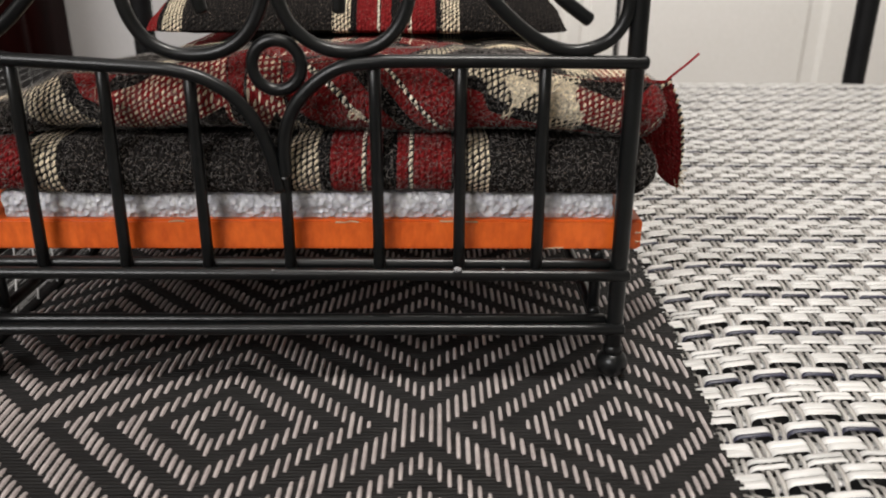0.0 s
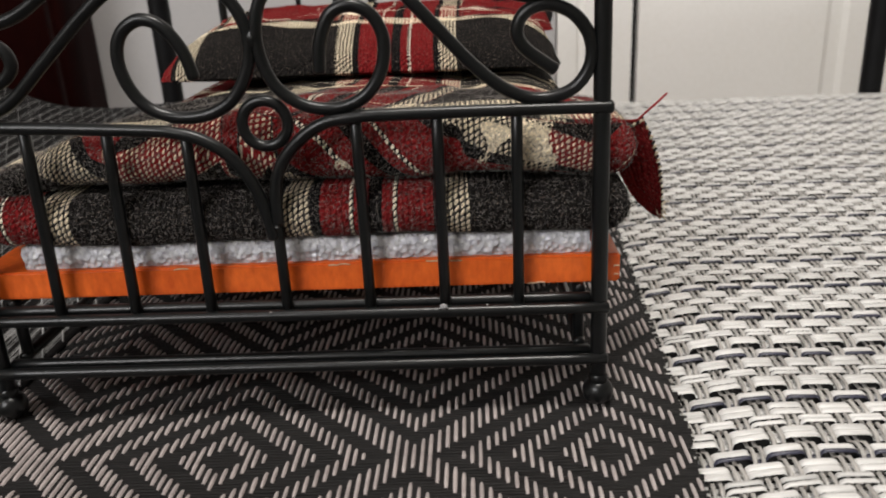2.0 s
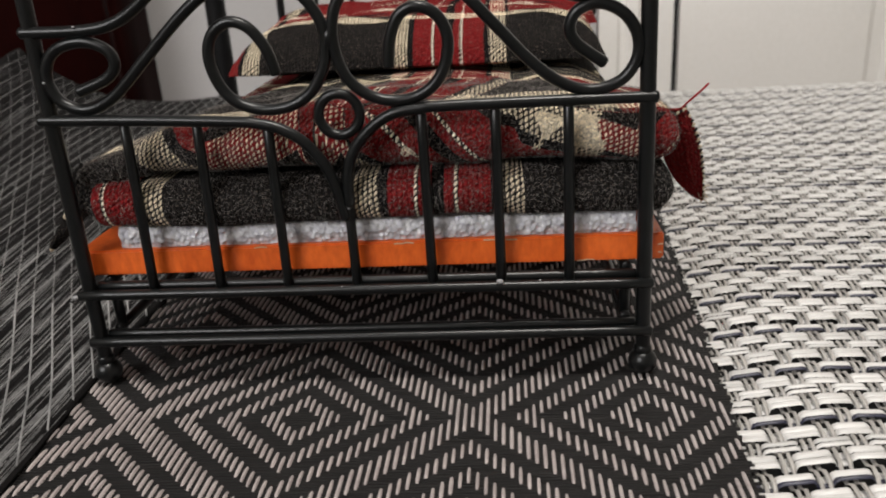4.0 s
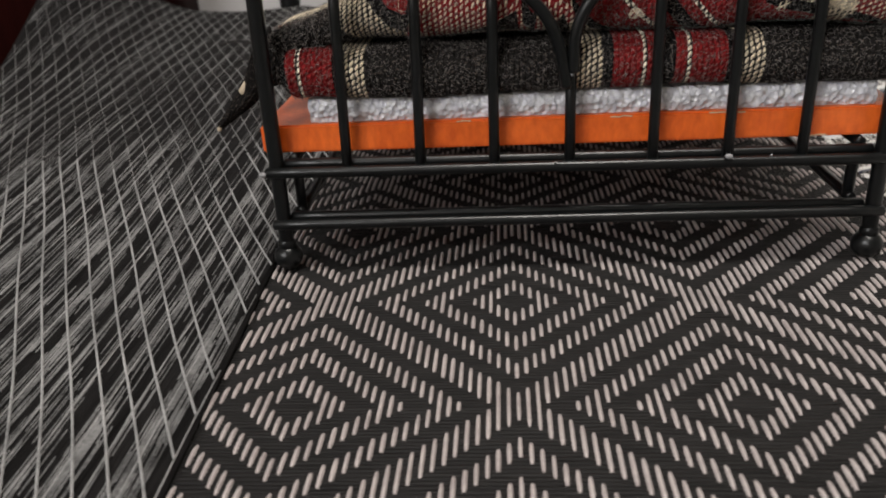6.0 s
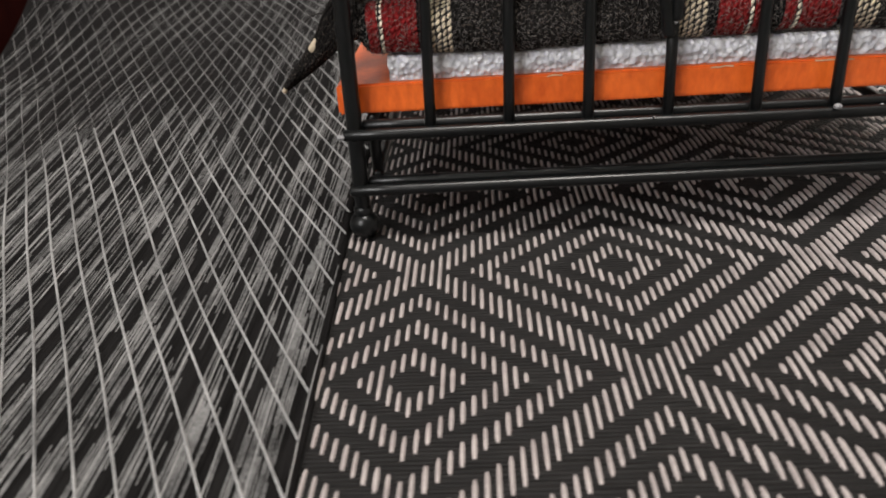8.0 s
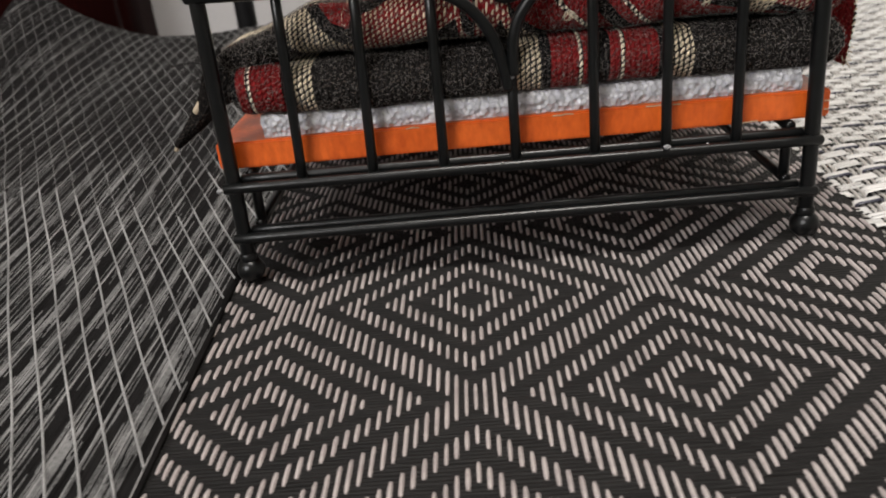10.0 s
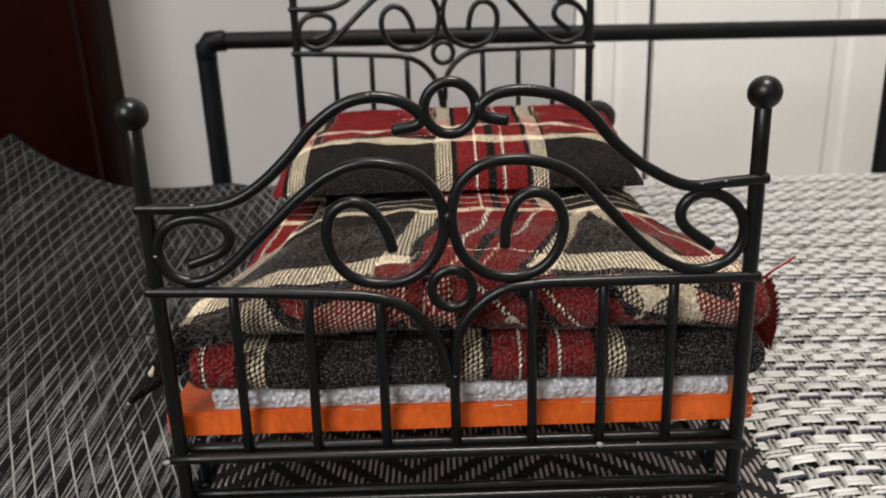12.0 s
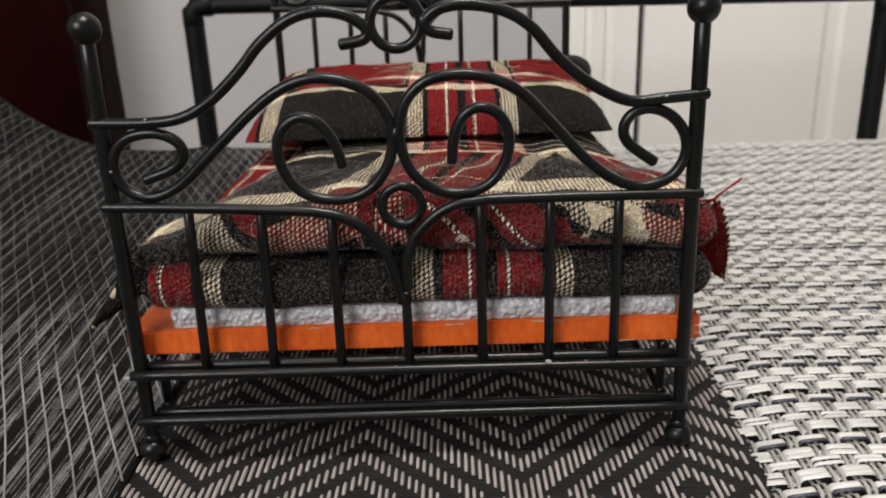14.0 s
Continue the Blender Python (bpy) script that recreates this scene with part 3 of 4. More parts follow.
def bed_end(y, dz, top_z):
    """One end of the bed: posts, rails, bars and scrollwork, raised by dz above the lower rails."""
    def up(points, dy=0.0):
        return [(px / 1000, y + dy, pz / 1000 + dz) for px, pz in points]
    for x, lean in ((-0.0862, 0.0014), (0.0872, -0.0012)):
        p = part("post", sweep([Vector((x + lean * k / 12, y, 0.0075 + (top_z - 0.0075) * k / 12)) for k in range(13)], R_POST, 14), BLACK, bed)
        part("ball_finial", ball((x + lean, y, top_z + 0.0032), 0.0046), BLACK, p)
        part("foot", ball((x, y, 0.0052), 0.0044, 0.95), BLACK, p)
        part("collar", sweep([Vector((x, y, 0.0085)), Vector((x, y, 0.0105))], 0.0027, 14), BLACK, p)
    for z0, z1 in ((0.0330, 0.0322), (0.0164, 0.0164)):
        part("rail", rod((-0.0885, y - 0.0018, z0), (0.0890, y - 0.0018, z1), R_WIRE), BLACK, bed)
    for i, x in enumerate(BARS):
        top = (0.0862 if i != 3 else 0.060) + dz
        if i == 2:
            top = 0.0838 + dz
        if i == 3:
            part("bar", rod((x, y, 0.0325), (x, y, 0.0605 + dz), R_BAR), BLACK, bed)
        else:
            part("bar", rod((x + (0.0004 if i > 3 else 0), y, 0.0325), (x + (0.0012 if i < 2 else 0.0004), y, top), R_BAR), BLACK, bed)
    part("arch", sweep(spline(up([(-88.0, 88.7), (-60, 87.6), (-30, 85.8), (-24.0, 85.1), (-17.5, 83.4), (-11.0, 79.4), (-5.6, 72.6), (-2.5, 64.3), (-1.0, 55.5)], -0.0012)), R_WIRE), BLACK, bed)
    part("arch", sweep(spline(up([(88.8, 87.3), (60, 87.5), (30, 87.5), (23.9, 87.2), (15.7, 86.0), (9.0, 82.0), (3.7, 76.0), (1.2, 68.8), (0.8, 59.6)], -0.0012)), R_WIRE), BLACK, bed)
    for pts in (SCROLL_L, SCROLL_R):
        part("scroll", sweep(spline(up(pts, -0.0006)), R_WIRE), BLACK, bed)
    for pts in (TOP_L, TOP_R):
        part("top_rail", sweep(spline(up(pts, -0.0010)), R_WIRE), BLACK, bed)
    for cx, cz, r in ((0.4, 86.4, 5.9), (1.3, 138.6, 7.0)):
        part("ring", sweep([(cx / 1000 + r / 1000 * math.sin(a * math.pi / 24), y - 0.0006, dz + cz / 1000 + r / 1000 * math.cos(a * math.pi / 24)) for a in range(48)], R_WIRE * 0.92, 12, True), BLACK, bed)
    for cx, cz, r in ((-0.1, 107.5, 2.0), (-6.6, 137.0, 1.9), (9.0, 138.4, 1.9)):
        part("weld", ball((cx / 1000, y - 0.0006, cz / 1000 + dz), r / 1000, 1.5), BLACK, bed)


bed_end(0.0, 0.0, 0.1365)
bed_end(0.263, 0.0455, 0.186)
for x in (-0.0815, 0.0822):
    for z in (0.0352, 0.0185):
        part("side_rail", rod((x, 0.004, z), (x, 0.259, z), R_WIRE), BLACK, bed)
    for y in (0.0065, 0.2565):
        part("corner_strut", rod((x, y, 0.0185), (x, y, 0.0352), R_WIRE), BLACK, bed)
for y in (0.0019, 0.2611):
    part("cross_rail", rod((-0.0835, y, 0.0345), (0.0845, y, 0.0338), R_WIRE), BLACK, bed)
    part("cross_rail", rod((-0.0835, y, 0.0176), (0.0845, y, 0.0174), R_WIRE), BLACK, bed)
for i in range(5):
    part("slat_wire", rod((-0.0815, 0.05 + i * 0.04, 0.0352), (0.0822, 0.05 + i * 0.04, 0.0352), 0.0012), BLACK, bed)
for x, z in ((0.0441, 0.0345), (-0.0895, 0.0330)):
    part("chipped_weld", ball((x, -0.0033, z), 0.0011, 0.7), WELD, bed, "pale chipped weld spot")

for x, y, z, r in ((-0.0205, -0.0030, 0.1434, 0.0005), (-0.0188, -0.0031, 0.1436, 0.0004), (0.0205, -0.0029, 0.1440, 0.0004), (0.0222, -0.0030, 0.1441, 0.0005), (0.0236, -0.0030, 0.1440, 0.0004), (0.0765, -0.0030, 0.1165, 0.0005), (0.0700, -0.0030, 0.1160, 0.0004), (-0.0710, -0.0030, 0.1148, 0.0005), (-0.0835, -0.0024, 0.1000, 0.0006), (0.0560, -0.0028, 0.0345, 0.0004), (-0.0040, -0.0035, 0.0345, 0.0004), (0.0004, -0.0020, 0.0590, 0.0007)):
    part("paint_chip", ball((x, y + 0.0005, z - 0.0003), r, 0.6), WELD, bed, "pale scratch in the black paint")

# ---- bedding ----
board = thing("bed_board", "thin orange-stained wooden board lying on the bed frame", "board", (0, 0.13, 0.0372))
part("plank", moved((lambda b: ([tuple(v.co) for v in b.verts], [tuple(v.index for v in f.verts) for f in b.faces]))((lambda b: (b.verts.index_update(), b)[1])(box((-0.0905, 0.0042, 0.0372), (0.0932, 0.252, 0.0455), 0.0006))), (0, 0.13, 0.0372)), WOOD, board, smooth=False)

CHIP = grained("bare_pale_wood", (0.45, 0.30, 0.18), (0.70, 0.52, 0.36), 500, rough=0.8)
ch = random.Random(21)
for x, z, w in ((0.0445, 0.0451, 0.010), (0.0150, 0.0450, 0.006), (-0.0300, 0.0451, 0.004), (0.0700, 0.0376, 0.005), (-0.0880, 0.0440, 0.002), (0.0922, 0.0420, 0.0014), (0.0922, 0.0395, 0.0010)):
    part("bare_chip", moved(sweep([(x + w * (k / 5 - 0.5), 0.0042 + ch.uniform(-0.0001, 0.0001), z + ch.uniform(-0.0002, 0.0002)) for k in range(6)], 0.00022, 6), (0, 0.13, 0.0372)), CHIP, board, "pale bare wood on a chipped edge")

foam = thing("foam_sheet", "translucent white packing foam sheet used as a mattress", "foam sheet", (0, 0.13, 0.0455))


def foam_point(s, t):
    # profile: bottom front, up the ragged front, back over the top
    x = -0.0755 + 0.1605 * s
    if t < 0.3:
        k = t / 0.3
        z = 0.0456 + 0.0068 * k
        y = 0.0062 + 0.0005 * noise.noise(Vector((x * 420, z * 420, 1.0))) + 0.0004 * noise.noise(Vector((x * 1100, z * 1100, 2.0))) - 0.0008 * math.sin(k * math.pi)
        if k > 0.9:
            z += 0.0005 * noise.noise(Vector((x * 300, 0, 3)))
    else:
        k = (t - 0.3) / 0.7
        y = 0.0064 + 0.24 * k ** 1.6
        z = 0.0524 + 0.0004 * noise.noise(Vector((x * 300, y * 300, 3)))
    edge = 0.0008 * noise.noise(Vector((y * 500, z * 500, 9.0)))
    return x + (edge if s in (0.0, 1.0) else 0), y - 0.13 * 0, z


part("foam", moved(sheet(foam_point, 240, 40), (0, 0.13, 0.0455)), FOAM, foam)
part("foam_end", moved(sheet(lambda s, t: (-0.0755 + 0.0009 * noise.noise(Vector((s * 90, t * 6, 4))), 0.0060 + 0.24 * s, 0.0456 + 0.0068 * t), 60, 5), (0, 0.13, 0.0455)), FOAM, foam)
part("foam_end", moved(sheet(lambda s, t: (0.0850 + 0.0009 * noise.noise(Vector((s * 90, t * 6, 8))), 0.0060 + 0.24 * s, 0.0456 + 0.0068 * t), 60, 5), (0, 0.13, 0.0455)), FOAM, foam)


def pinch(s, e):
    """1 in the middle, falling to a rounded end within e of either side."""
    d = min(s, 1 - s) / e
    return 1.0 if d >= 1 else math.sqrt(max(0.0, 1 - (1 - d) ** 2)) * 0.97 + 0.03


def roll_profile(t, zc, h, y_front, y_back):
    """A fold of cloth from its lower back edge, round its front, to its upper back edge. Returns y, z offset and length from the front."""
    arc = math.pi * h
    flat_lo, flat_hi = y_back - y_front - h, y_back - y_front - h
    total = flat_lo + arc + flat_hi
    d = t * total
    if d < flat_lo:
        return y_back - d, -h, d - flat_lo - arc / 2
    if d < flat_lo + arc:
        a = (d - flat_lo) / h
        return y_front + h - h * math.sin(a), -h * math.cos(a), d - flat_lo - arc / 2
    return y_front + h + (d - flat_lo - arc), h, d - flat_lo - arc / 2


def steps(n_lo, n_arc, n_hi, lo, arc, hi):
    tot = lo + arc + hi
    out = [lo * i / n_lo for i in range(n_lo)] + [lo + arc * i / n_arc for i in range(n_arc)] + [lo + arc + hi * i / n_hi for i in range(n_hi + 1)]
    return [o / tot for o in out]


def cloth(name, xs, ts, fx, uvf, run, parent_at, label, category):
    verts = [fx(x, t) for t in ts for x in xs]
    nu = len(xs) - 1
    faces = [(j * (nu + 1) + i, j * (nu + 1) + i + 1, (j + 1) * (nu + 1) + i + 1, (j + 1) * (nu + 1) + i) for j in range(len(ts) - 1) for i in range(nu)]
    uvs = [uvf(x, t, v) for (t, x), v in zip(((t, x) for t in ts for x in xs), verts)]
    root = thing(name, label, category, parent_at)
    ob = part("cloth", moved((verts, faces), parent_at), TARTAN, root)
    set_uv(ob, lambda poly, vi: uvs[vi], lambda vi: (xs[vi % (nu + 1)], run(ts[vi // (nu + 1)])))
    wool(ob, root, xs[0], len(verts))
    return root


def wool(ob, root, seed, count, share=0.85, reach=0.0015):
    """Short loose fibres that stand off the wool."""
    g = random.Random(int(seed * 1e5) + 5)
    me = ob.data
    paths = []
    for poly in me.polygons:
        c, nrm = poly.center, poly.normal
        if g.random() > share or c.y + ob.parent.location.y > 0.09:
            continue
        tng = Vector((g.uniform(-1, 1), g.uniform(-1, 1), g.uniform(-1, 1)))
        tng = (tng - nrm * tng.dot(nrm)).normalized()
        L = g.uniform(0.4, 1.0) * reach
        paths.append([c - nrm * 0.0001, c + nrm * L * 0.35 + tng * L * 0.5, c + nrm * L * 0.45 + tng * L * 1.2])
    vs, fs = [], []
    for p in paths:
        v, f = sweep(p, 0.000045, 3)
        k = len(vs)
        vs += v
        fs += [tuple(i + k for i in q) for q in f]
    if vs:
        tagged(part("wool_fuzz", (vs, fs), FUZZ, root, "loose dark wool fibres"), kind="stuff")


# lower fold of the blanket
H1 = 0.0072
LO1 = 0.235 - 0.0005 - H1
ts = steps(6, 26, 26, LO1, math.pi * H1, LO1)
xs = [-0.0835 + 0.1795 * i / 180 for i in range(181)]


def lower_fold(x, t):
    y, dz, _ = roll_profile(t, 0, H1, 0.0005, 0.235)
    s = (x + 0.0835) / 0.1795
    p = pinch(s, 0.035)
    zc = 0.0597 + 0.0006 * math.sin(x * 55)
    swell = 1 + 0.07 * noise.noise(Vector((x * 38, y * 20, 0.3))) + 0.05 * noise.noise(Vector((x * 110, y * 60, 2)))
    fy = y + (1 - p) * 0.006 if y < 0.03 else y
    return x, fy + wob(x, y, dz, 90, 0.0007), zc + dz * p * swell + wob(x, y, dz, 70, 0.0005)


cloth("folded_blanket", xs, ts, lower_fold, lambda x, t, v: (x - 0.0023 + wob(x, v[1], v[2], 30, 0.0012), 0.079 + roll_profile(t, 0, H1, 0.0005, 0.235)[2]), lambda t: roll_profile(t, 0, H1, 0.0005, 0.235)[2], (0, 0.12, 0.0522), "dark tartan wool blanket folded thick on the foam", "blanket")

# upper fold, rumpled, its front hanging a little over the lower one
H2 = 0.0085
LO2 = 0.240 - 0.0045 - H2
ts2 = steps(5, 34, 110, 0.06, math.pi * H2, LO2)
xs2 = [-0.0868 + 0.1850 * i / 230 for i in range(231)]


def upper_profile(t):
    total = 0.06 + math.pi * H2 + LO2
    d = t * total
    if d < 0.06:
        return 0.0045 + H2 + 0.06 - d, -H2, d - 0.06 - math.pi * H2
    if d < 0.06 + math.pi * H2:
        a = (d - 0.06) / H2
        return 0.0045 + H2 - H2 * math.sin(a), -H2 * math.cos(a), d - 0.06 - math.pi * H2
    return 0.0045 + H2 + d - 0.06 - math.pi * H2, H2, d - 0.06 - math.pi * H2


def upper_fold(x, t):
    y, dz, _ = upper_profile(t)
    s = (x + 0.0868) / 0.1850
    p = pinch(s, 0.04)
    zc = 0.0768 - 0.0085 * smooth(-0.050, -0.088, x) - 0.003 * smooth(0.06, 0.095, x)
    thick = 0.95 + 0.10 * math.sin(x * 42 + 1.0) - 0.42 * smooth(-0.052, -0.085, x)
    bow = 0.0030 * noise.noise(Vector((x * 32, y * 14, 5))) + 0.0014 * noise.noise(Vector((x * 80, y * 45, 7)))
    ridge = 0.0022 * math.exp(-((x - 0.24 * (y - 0.035) * 0 + 0.004 - 0.2 * (y - 0.03)) / 0.006) ** 2) * smooth(0.10, 0.04, y)
    narrow = 1 - 0.06 * smooth(0.02, 0.12, y)
    xx = 0.004 + (x - 0.004) * narrow
    z = zc + dz * thick * p + (bow + ridge if dz > 0 else bow * 0.5) - 0.0112 * smooth(0.005, 0.165, y)
    return xx, y + 0.0025 * noise.noise(Vector((x * 26, 3, dz * 40))) * (1 if y < 0.03 else 0.2) + (1 - p) * (0.010 if y < 0.03 else 0), z


FOLDS = [(-0.090, 0.070), (-0.067, 0.1070), (-0.0655, 0.1090), (-0.054, 0.1160), (-0.050, 0.1187), (-0.045, 0.1200), (-0.0428, 0.1158), (-0.014, 0.1105), (-0.0128, 0.1195), (-0.0095, 0.1215), (-0.008, 0.1155), (-0.001, 0.1105), (0.001, 0.1195), (0.012, 0.1266), (0.030, 0.1395), (0.045, 0.1495), (0.050, 0.1505), (0.0515, 0.1525), (0.085, 0.1585), (0.0875, 0.1490), (0.10, 0.140)]


def FRONT_V(x):
    """The cross stripe that shows along the gathered front: charcoal, red, black, cream, red."""
    for edge, v in ((-0.046, -0.030), (0.0, -0.0735), (0.066, -0.0671), (0.0745, -0.0622)):
        if x < edge:
            return v
    return -0.0735


def FRONT_U(x):
    """Where the gathered front shows the cloth's stripes."""
    for (a, p), (b, q) in zip(FOLDS, FOLDS[1:]):
        if x <= b:
            return p + (q - p) * (x - a) / (b - a)
    return FOLDS[-1][1]


def sheared(X, f):
    """The stripes run ever more aslant towards one side of the blanket."""
    marks = [(-0.0083 - 0.13 * f, 0.0035), (0.0205 - 0.21 * f, 0.0183), (0.042 - 0.33 * f, 0.0307), (0.059 - 0.29 * f, 0.0465)]
    if X <= marks[0][0]:
        return marks[0][1] + (X - marks[0][0]) / 0.94
    for (a, p), (b, q) in zip(marks, marks[1:]):
        if X <= b:
            return p + (q - p) * (X - a) / (b - a)
    return marks[-1][1] + (X - marks[-1][0])


def upper_uv(x, t, vtx):
    y, dz, d = upper_profile(t)
    yy = 0.0045 + H2 + d           # straightened: keeps falling round the front
    X = vtx[0]
    u = (X + 0.0040) / 1.06
    if yy < 0.118:
        u = sheared(X, max(0.0, 0.115 - yy))
    u += wob(X, yy, 0, 26, 0.002)
    v = (-0.066 + (yy - 0.018) * 0.39 if yy < 0.036 else -0.059 + (yy - 0.036) * 0.766 if yy < 0.113 else yy - 0.113) + wob(X, yy, 4, 24, 0.002)
    if yy < 0.0105:
        u = FRONT_U(X)
        v = FRONT_V(X + wob(X, yy, 2, 150, 0.0025))
        slant = 0.35 if X < 0 else 0.62
        return u + slant * (yy - 0.003) + wob(X, yy, 0, 60, 0.0012), v + wob(X, yy, 9, 110, 0.0012)
    if yy < 0.024 and -0.0245 + wob(X, yy, 3, 90, 0.003) < X < -0.0115 + wob(X, yy, 5, 90, 0.003):
        return 0.0135, 0.0135          # solid red patch: the highlight of a red fold, put into the stripes
    if yy < 0.040 and 0.008 < u < 0.0415:
        v = -0.0690 - (0.040 - yy) * 0.3
    # a corner folded over on the far side lies at another angle
    dx, dy = X - 0.060, yy - 0.1155
    dist = (dx * 0.0915 + dy * 0.0105) / 0.0921
    if yy < 0.118 and u > 0.0485:
        u = dist - 0.0005
    return u, v


cloth("top_blanket", xs2, ts2, upper_fold, upper_uv, lambda t: upper_profile(t)[2], (0, 0.12, 0.067), "rumpled red, black and cream tartan blanket spread over the bed", "blanket")


# pillows
def pillow(name, cx, cy, z0, wx, wy, hz, tilt, uv_at, label):
    n = 90
    verts, faces, uvs = [], [], []
    for side in (1, -1):
        for j in range(n + 1):
            for i in range(n + 1):
                a, b = i / n * 2 - 1, j / n * 2 - 1
                q = max(0.0, (1 - abs(a) ** 6.0)) ** 0.5 * max(0.0, (1 - abs(b) ** 2.6)) ** 0.5
                wrk = 1 + 0.14 * noise.noise(Vector((a * 3, b * 3, 4 + side)))
                x = a * wx / 2 * (1 - 0.03 * (1 - b * b) - (0.07 if a < 0 else 0.13) * smooth(0.3, 1.0, b) - 0.03 * abs(b) ** 6) + 0.001 * noise.noise(Vector((a * 6, b * 6, 1)))
                y = b * wy / 2 * (1 - 0.05 * (1 - a * a))
                z = (hz * q * wrk if side > 0 else -hz * 0.22 * q) + 0.0012 * q * noise.noise(Vector((a * 9, b * 9, 2 + side)))
                yy = y * math.cos(tilt) - z * math.sin(tilt)
                zz = y * math.sin(tilt) + z * math.cos(tilt)
                verts.append((cx + x, cy + yy, z0 + zz))
                arc = y if y < -0.012 else -0.012 + (y + 0.012) * 0.30
                u, v = (cx + x + 0.0045) / 1.05, arc + uv_at if side > 0 else -0.03 + y * 0.2
                if v > 0.010 and (u > 0.052 or -0.056 < u < -0.002):
                    u = 0.0208 + 0.0048 * noise.noise(Vector((a * 2, b * 16, 3)))
                uvs.append((u, v))
    m = (n + 1) ** 2
    for k in (0, 1):
        for j in range(n):
            for i in range(n):
                a = k * m + j * (n + 1) + i
                f = (a, a + 1, a + n + 2, a + n + 1)
                faces.append(f if k == 0 else f[::-1])
    root = thing(name, label, "pillow", (cx, cy, z0 - hz * 0.2))
    ob = part("cover", moved((verts, faces), (cx, cy, z0 - hz * 0.2)), TARTAN, root)
    set_uv(ob, lambda poly, vi: uvs[vi], lambda vi: (verts[vi][0], verts[vi][1] + 0.6 * verts[vi][2]))
    return root


pillow("pillow", 0.0050, 0.197, 0.0812, 0.178, 0.108, 0.0190, radians(3), 0.027, "plump red and black tartan pillow lying on the blanket")
bp = pillow("back_pillow", 0.006, 0.238, 0.0905, 0.184, 0.044, 0.010, radians(12), 0.075, "dark tartan pillow leaning against the headboard")


bo = bp.location
part("strap", moved(sweep(spline([(0.076, 0.246, 0.0985), (0.083, 0.245, 0.1005), (0.090, 0.244, 0.1005), (0.0955, 0.244, 0.0965), (0.0955, 0.245, 0.0895), (0.0915, 0.246, 0.0845), (0.0860, 0.247, 0.0860)], 0.001), 0.0029, 10), bo), BLACKYARN, bp, "black cloth loop")

# the loose corners of the blanket
def corner(name, rows, uvf, label, thickness=0.0009):
    """A small hanging corner of cloth between two edges of bends."""
    left, right = [spline(r, 0.001) for r in rows]
    n, m = 40, 14
    def at(line, k):
        f = k * (len(line) - 1)
        i = min(int(f), len(line) - 2)
        return line[i].lerp(line[i + 1], f - i)
    def fx(s, t):
        p = at(left, t).lerp(at(right, t), s)
        p.y += 0.0012 * noise.noise(Vector((s * 3, t * 4, 1.7))) - 0.0018 * math.sin(s * math.pi)
        return tuple(p)
    verts, faces = sheet(fx, m, n)
    o = verts[0]
    root = thing(name, label, "cloth corner", o)
    ob = part("cloth", moved((verts, faces), o), TARTAN, root)
    set_uv(ob, lambda poly, vi: uvf((vi % (m + 1)) / m, (vi // (m + 1)) / n), lambda vi: ((vi % (m + 1)) / m * 0.013, (vi // (m + 1)) / n * 0.036))
    s = ob.modifiers.new("thickness", "SOLIDIFY")
    s.thickness = thickness
    return root


FLAP_EDGE = [(0.1005, 0.021, 0.0795), (0.1045, 0.023, 0.0720), (0.1080, 0.028, 0.0620), (0.1105, 0.035, 0.0520), (0.1120, 0.040, 0.0440)]
flap = corner("blanket_corner", ([(0.0890, 0.016, 0.0810), (0.0930, 0.022, 0.0720), (0.0965, 0.030, 0.0640), (0.1020, 0.036, 0.0540), (0.1080, 0.041, 0.0470)], FLAP_EDGE), lambda s, t: (0.0100 + 0.0060 * s, 0.0098 + 0.0030 * t), "dark red frayed corner of the blanket hanging over the edge")
off = flap.location
rim = spline(FLAP_EDGE, 0.0004)
edge = [rim[int(k * (len(rim) - 1) / 29)] for k in range(30)]
edge += [Vector((0.0925, 0.0135, 0.0772)).lerp(Vector((0.1000, 0.0195, 0.0790)), k / 7) for k in range(8)]
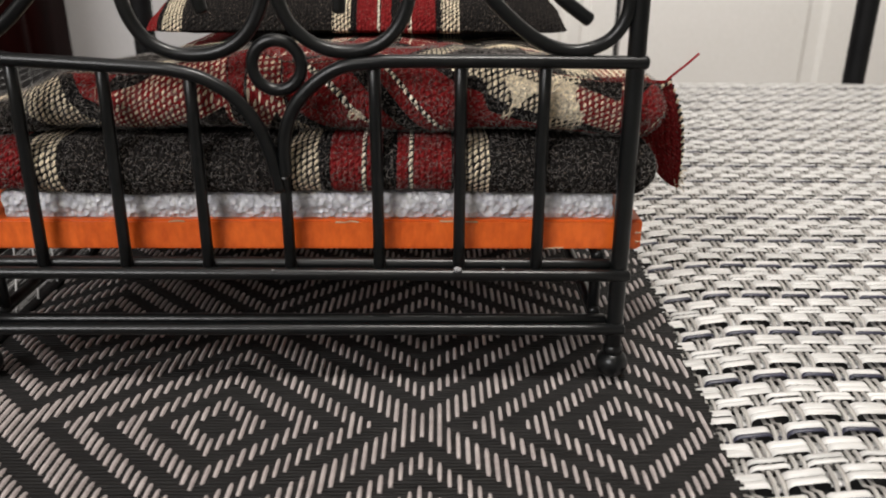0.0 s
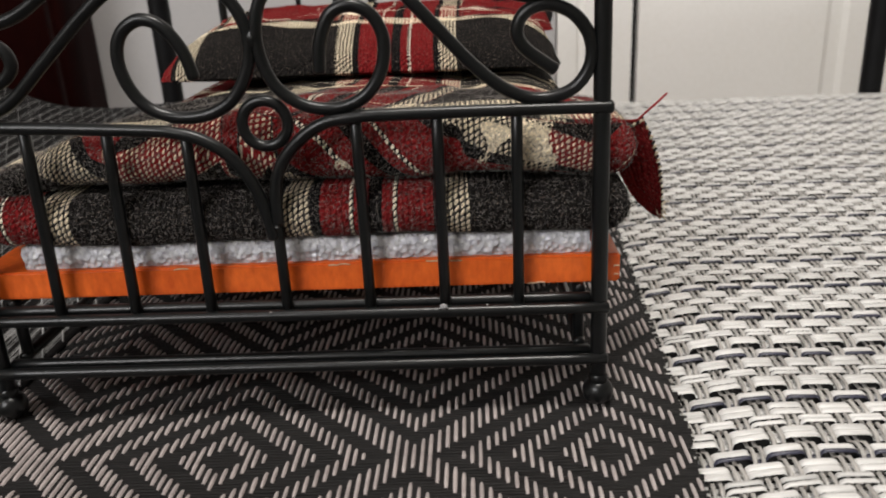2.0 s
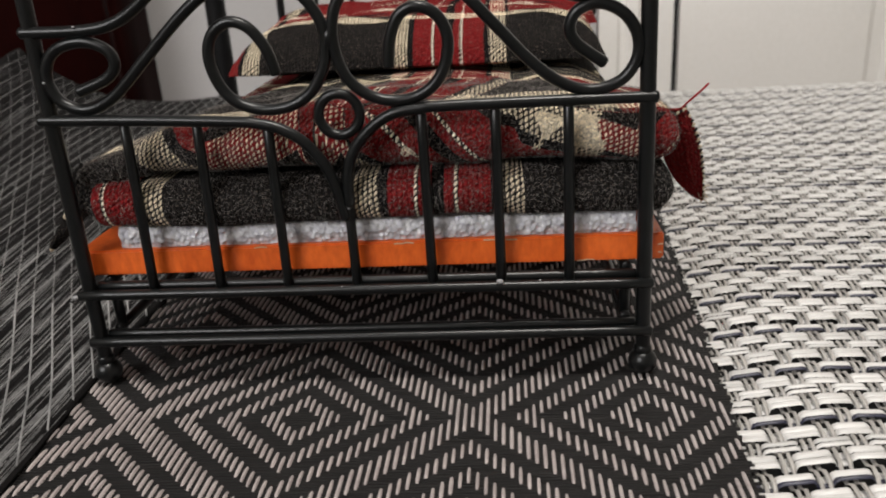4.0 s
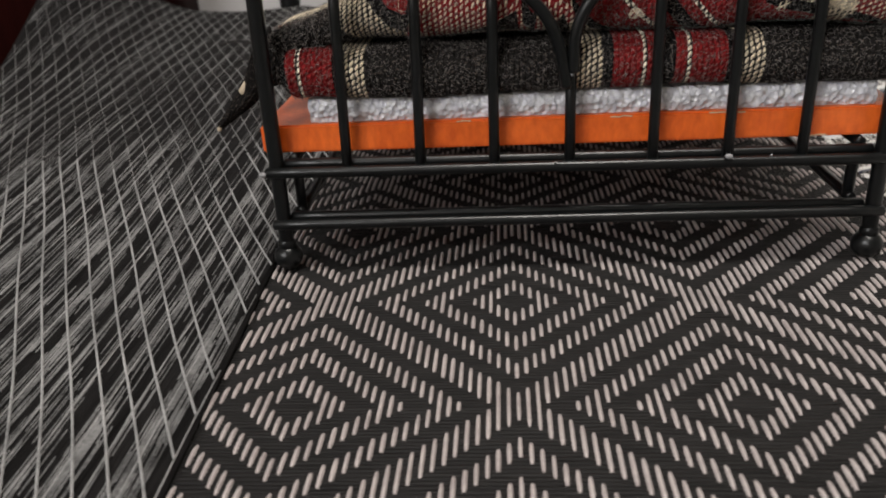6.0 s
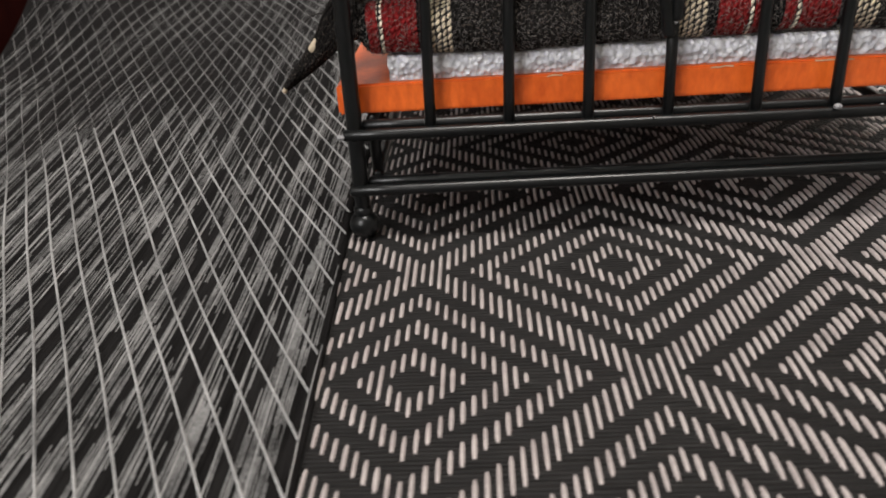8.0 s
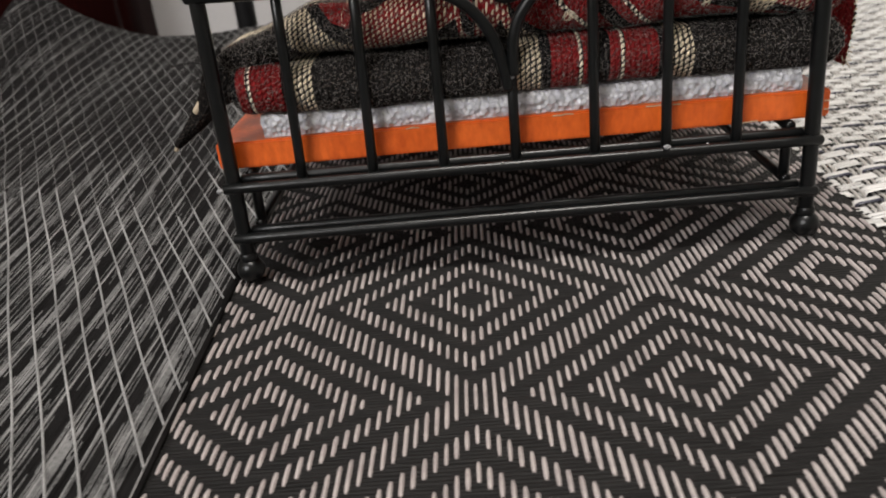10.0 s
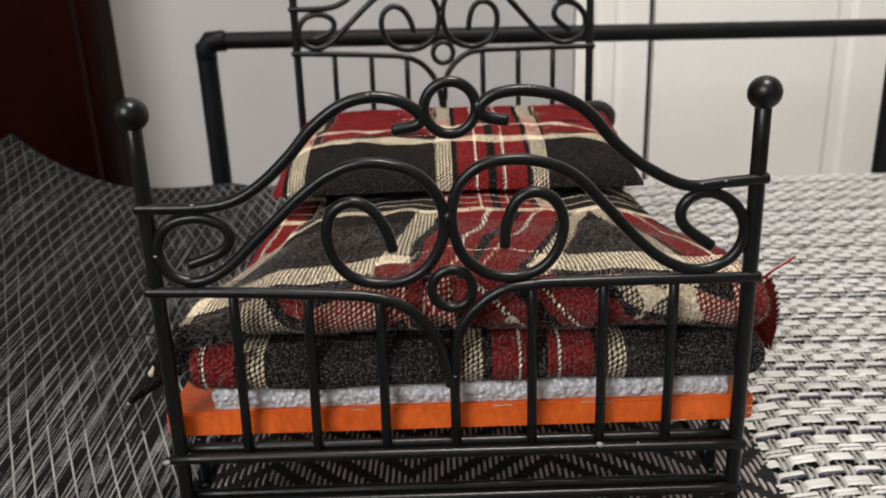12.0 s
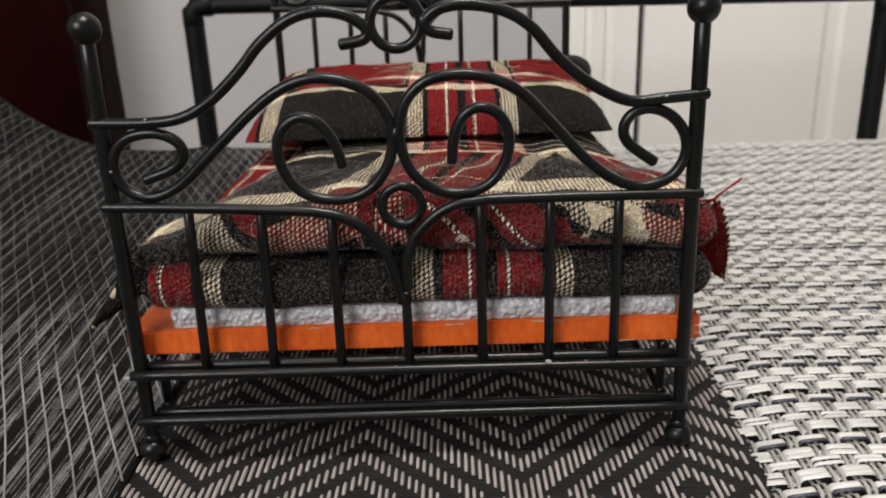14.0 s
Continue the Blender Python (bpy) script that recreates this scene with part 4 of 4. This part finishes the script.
for i, p in enumerate(edge):
    q = p + Vector((0.0003, -0.0006, 0))
    part("edge_stitch", moved(sweep([q - Vector((0.0004, 0, 0.0004)), q + Vector((0.0004, 0, 0.0004))], 0.00042, 6), off), CREAM if i % 2 else BLACKYARN, flap)
part("loose_thread", moved(sweep(spline([(0.1000, 0.0200, 0.0795), (0.1015, 0.0185, 0.0815), (0.1040, 0.0165, 0.0845), (0.1062, 0.0150, 0.0872)]), 0.00032, 6), off), REDYARN, flap, "loose red thread")
gg = random.Random(3)
for i in range(16):
    a = Vector((0.1110, 0.0380, 0.0455)) + Vector((gg.uniform(-0.002, 0.0012), gg.uniform(-0.001, 0.001), gg.uniform(-0.0005, 0.004)))
    d = Vector((gg.uniform(0.0005, 0.003), gg.uniform(-0.001, 0.001), gg.uniform(-0.003, 0.001)))
    part("frayed_thread", moved(sweep([a, a + d * 0.6, a + d + Vector((0, 0, -0.0006))], 0.00013, 5), off), CREAM, flap)

tip = corner("blanket_tip", ([(-0.0845, 0.010, 0.0730), (-0.0905, 0.011, 0.0665), (-0.0975, 0.018, 0.0555), (-0.1085, 0.022, 0.0420)], [(-0.0800, 0.010, 0.0580), (-0.0870, 0.011, 0.0560), (-0.0950, 0.018, 0.0500), (-0.1082, 0.022, 0.0412)]), lambda s, t: (0.075 + 0.01 * s, 0.07 + 0.02 * t), "black frayed corner of the blanket drooping past the bed post")
off = tip.location
for ps, r, mtl in (([(-0.0955, 0.0165, 0.0565), (-0.0970, 0.0168, 0.0548), (-0.0985, 0.0172, 0.0530)], 0.0012, CREAM), ([(-0.1065, 0.0212, 0.0445), (-0.1082, 0.0215, 0.0420), (-0.1095, 0.0218, 0.0400)], 0.0007, CREAM), ([(-0.0890, 0.012, 0.0680), (-0.0950, 0.013, 0.0690), (-0.1015, 0.013, 0.0685)], 0.00035, BLACKYARN), ([(-0.0920, 0.012, 0.0640), (-0.0960, 0.013, 0.0635), (-0.0985, 0.013, 0.0615)], 0.00030, BLACKYARN)):
    part("frayed_thread", moved(sweep(spline(ps, 0.0006), r, 7), off), mtl, tip)
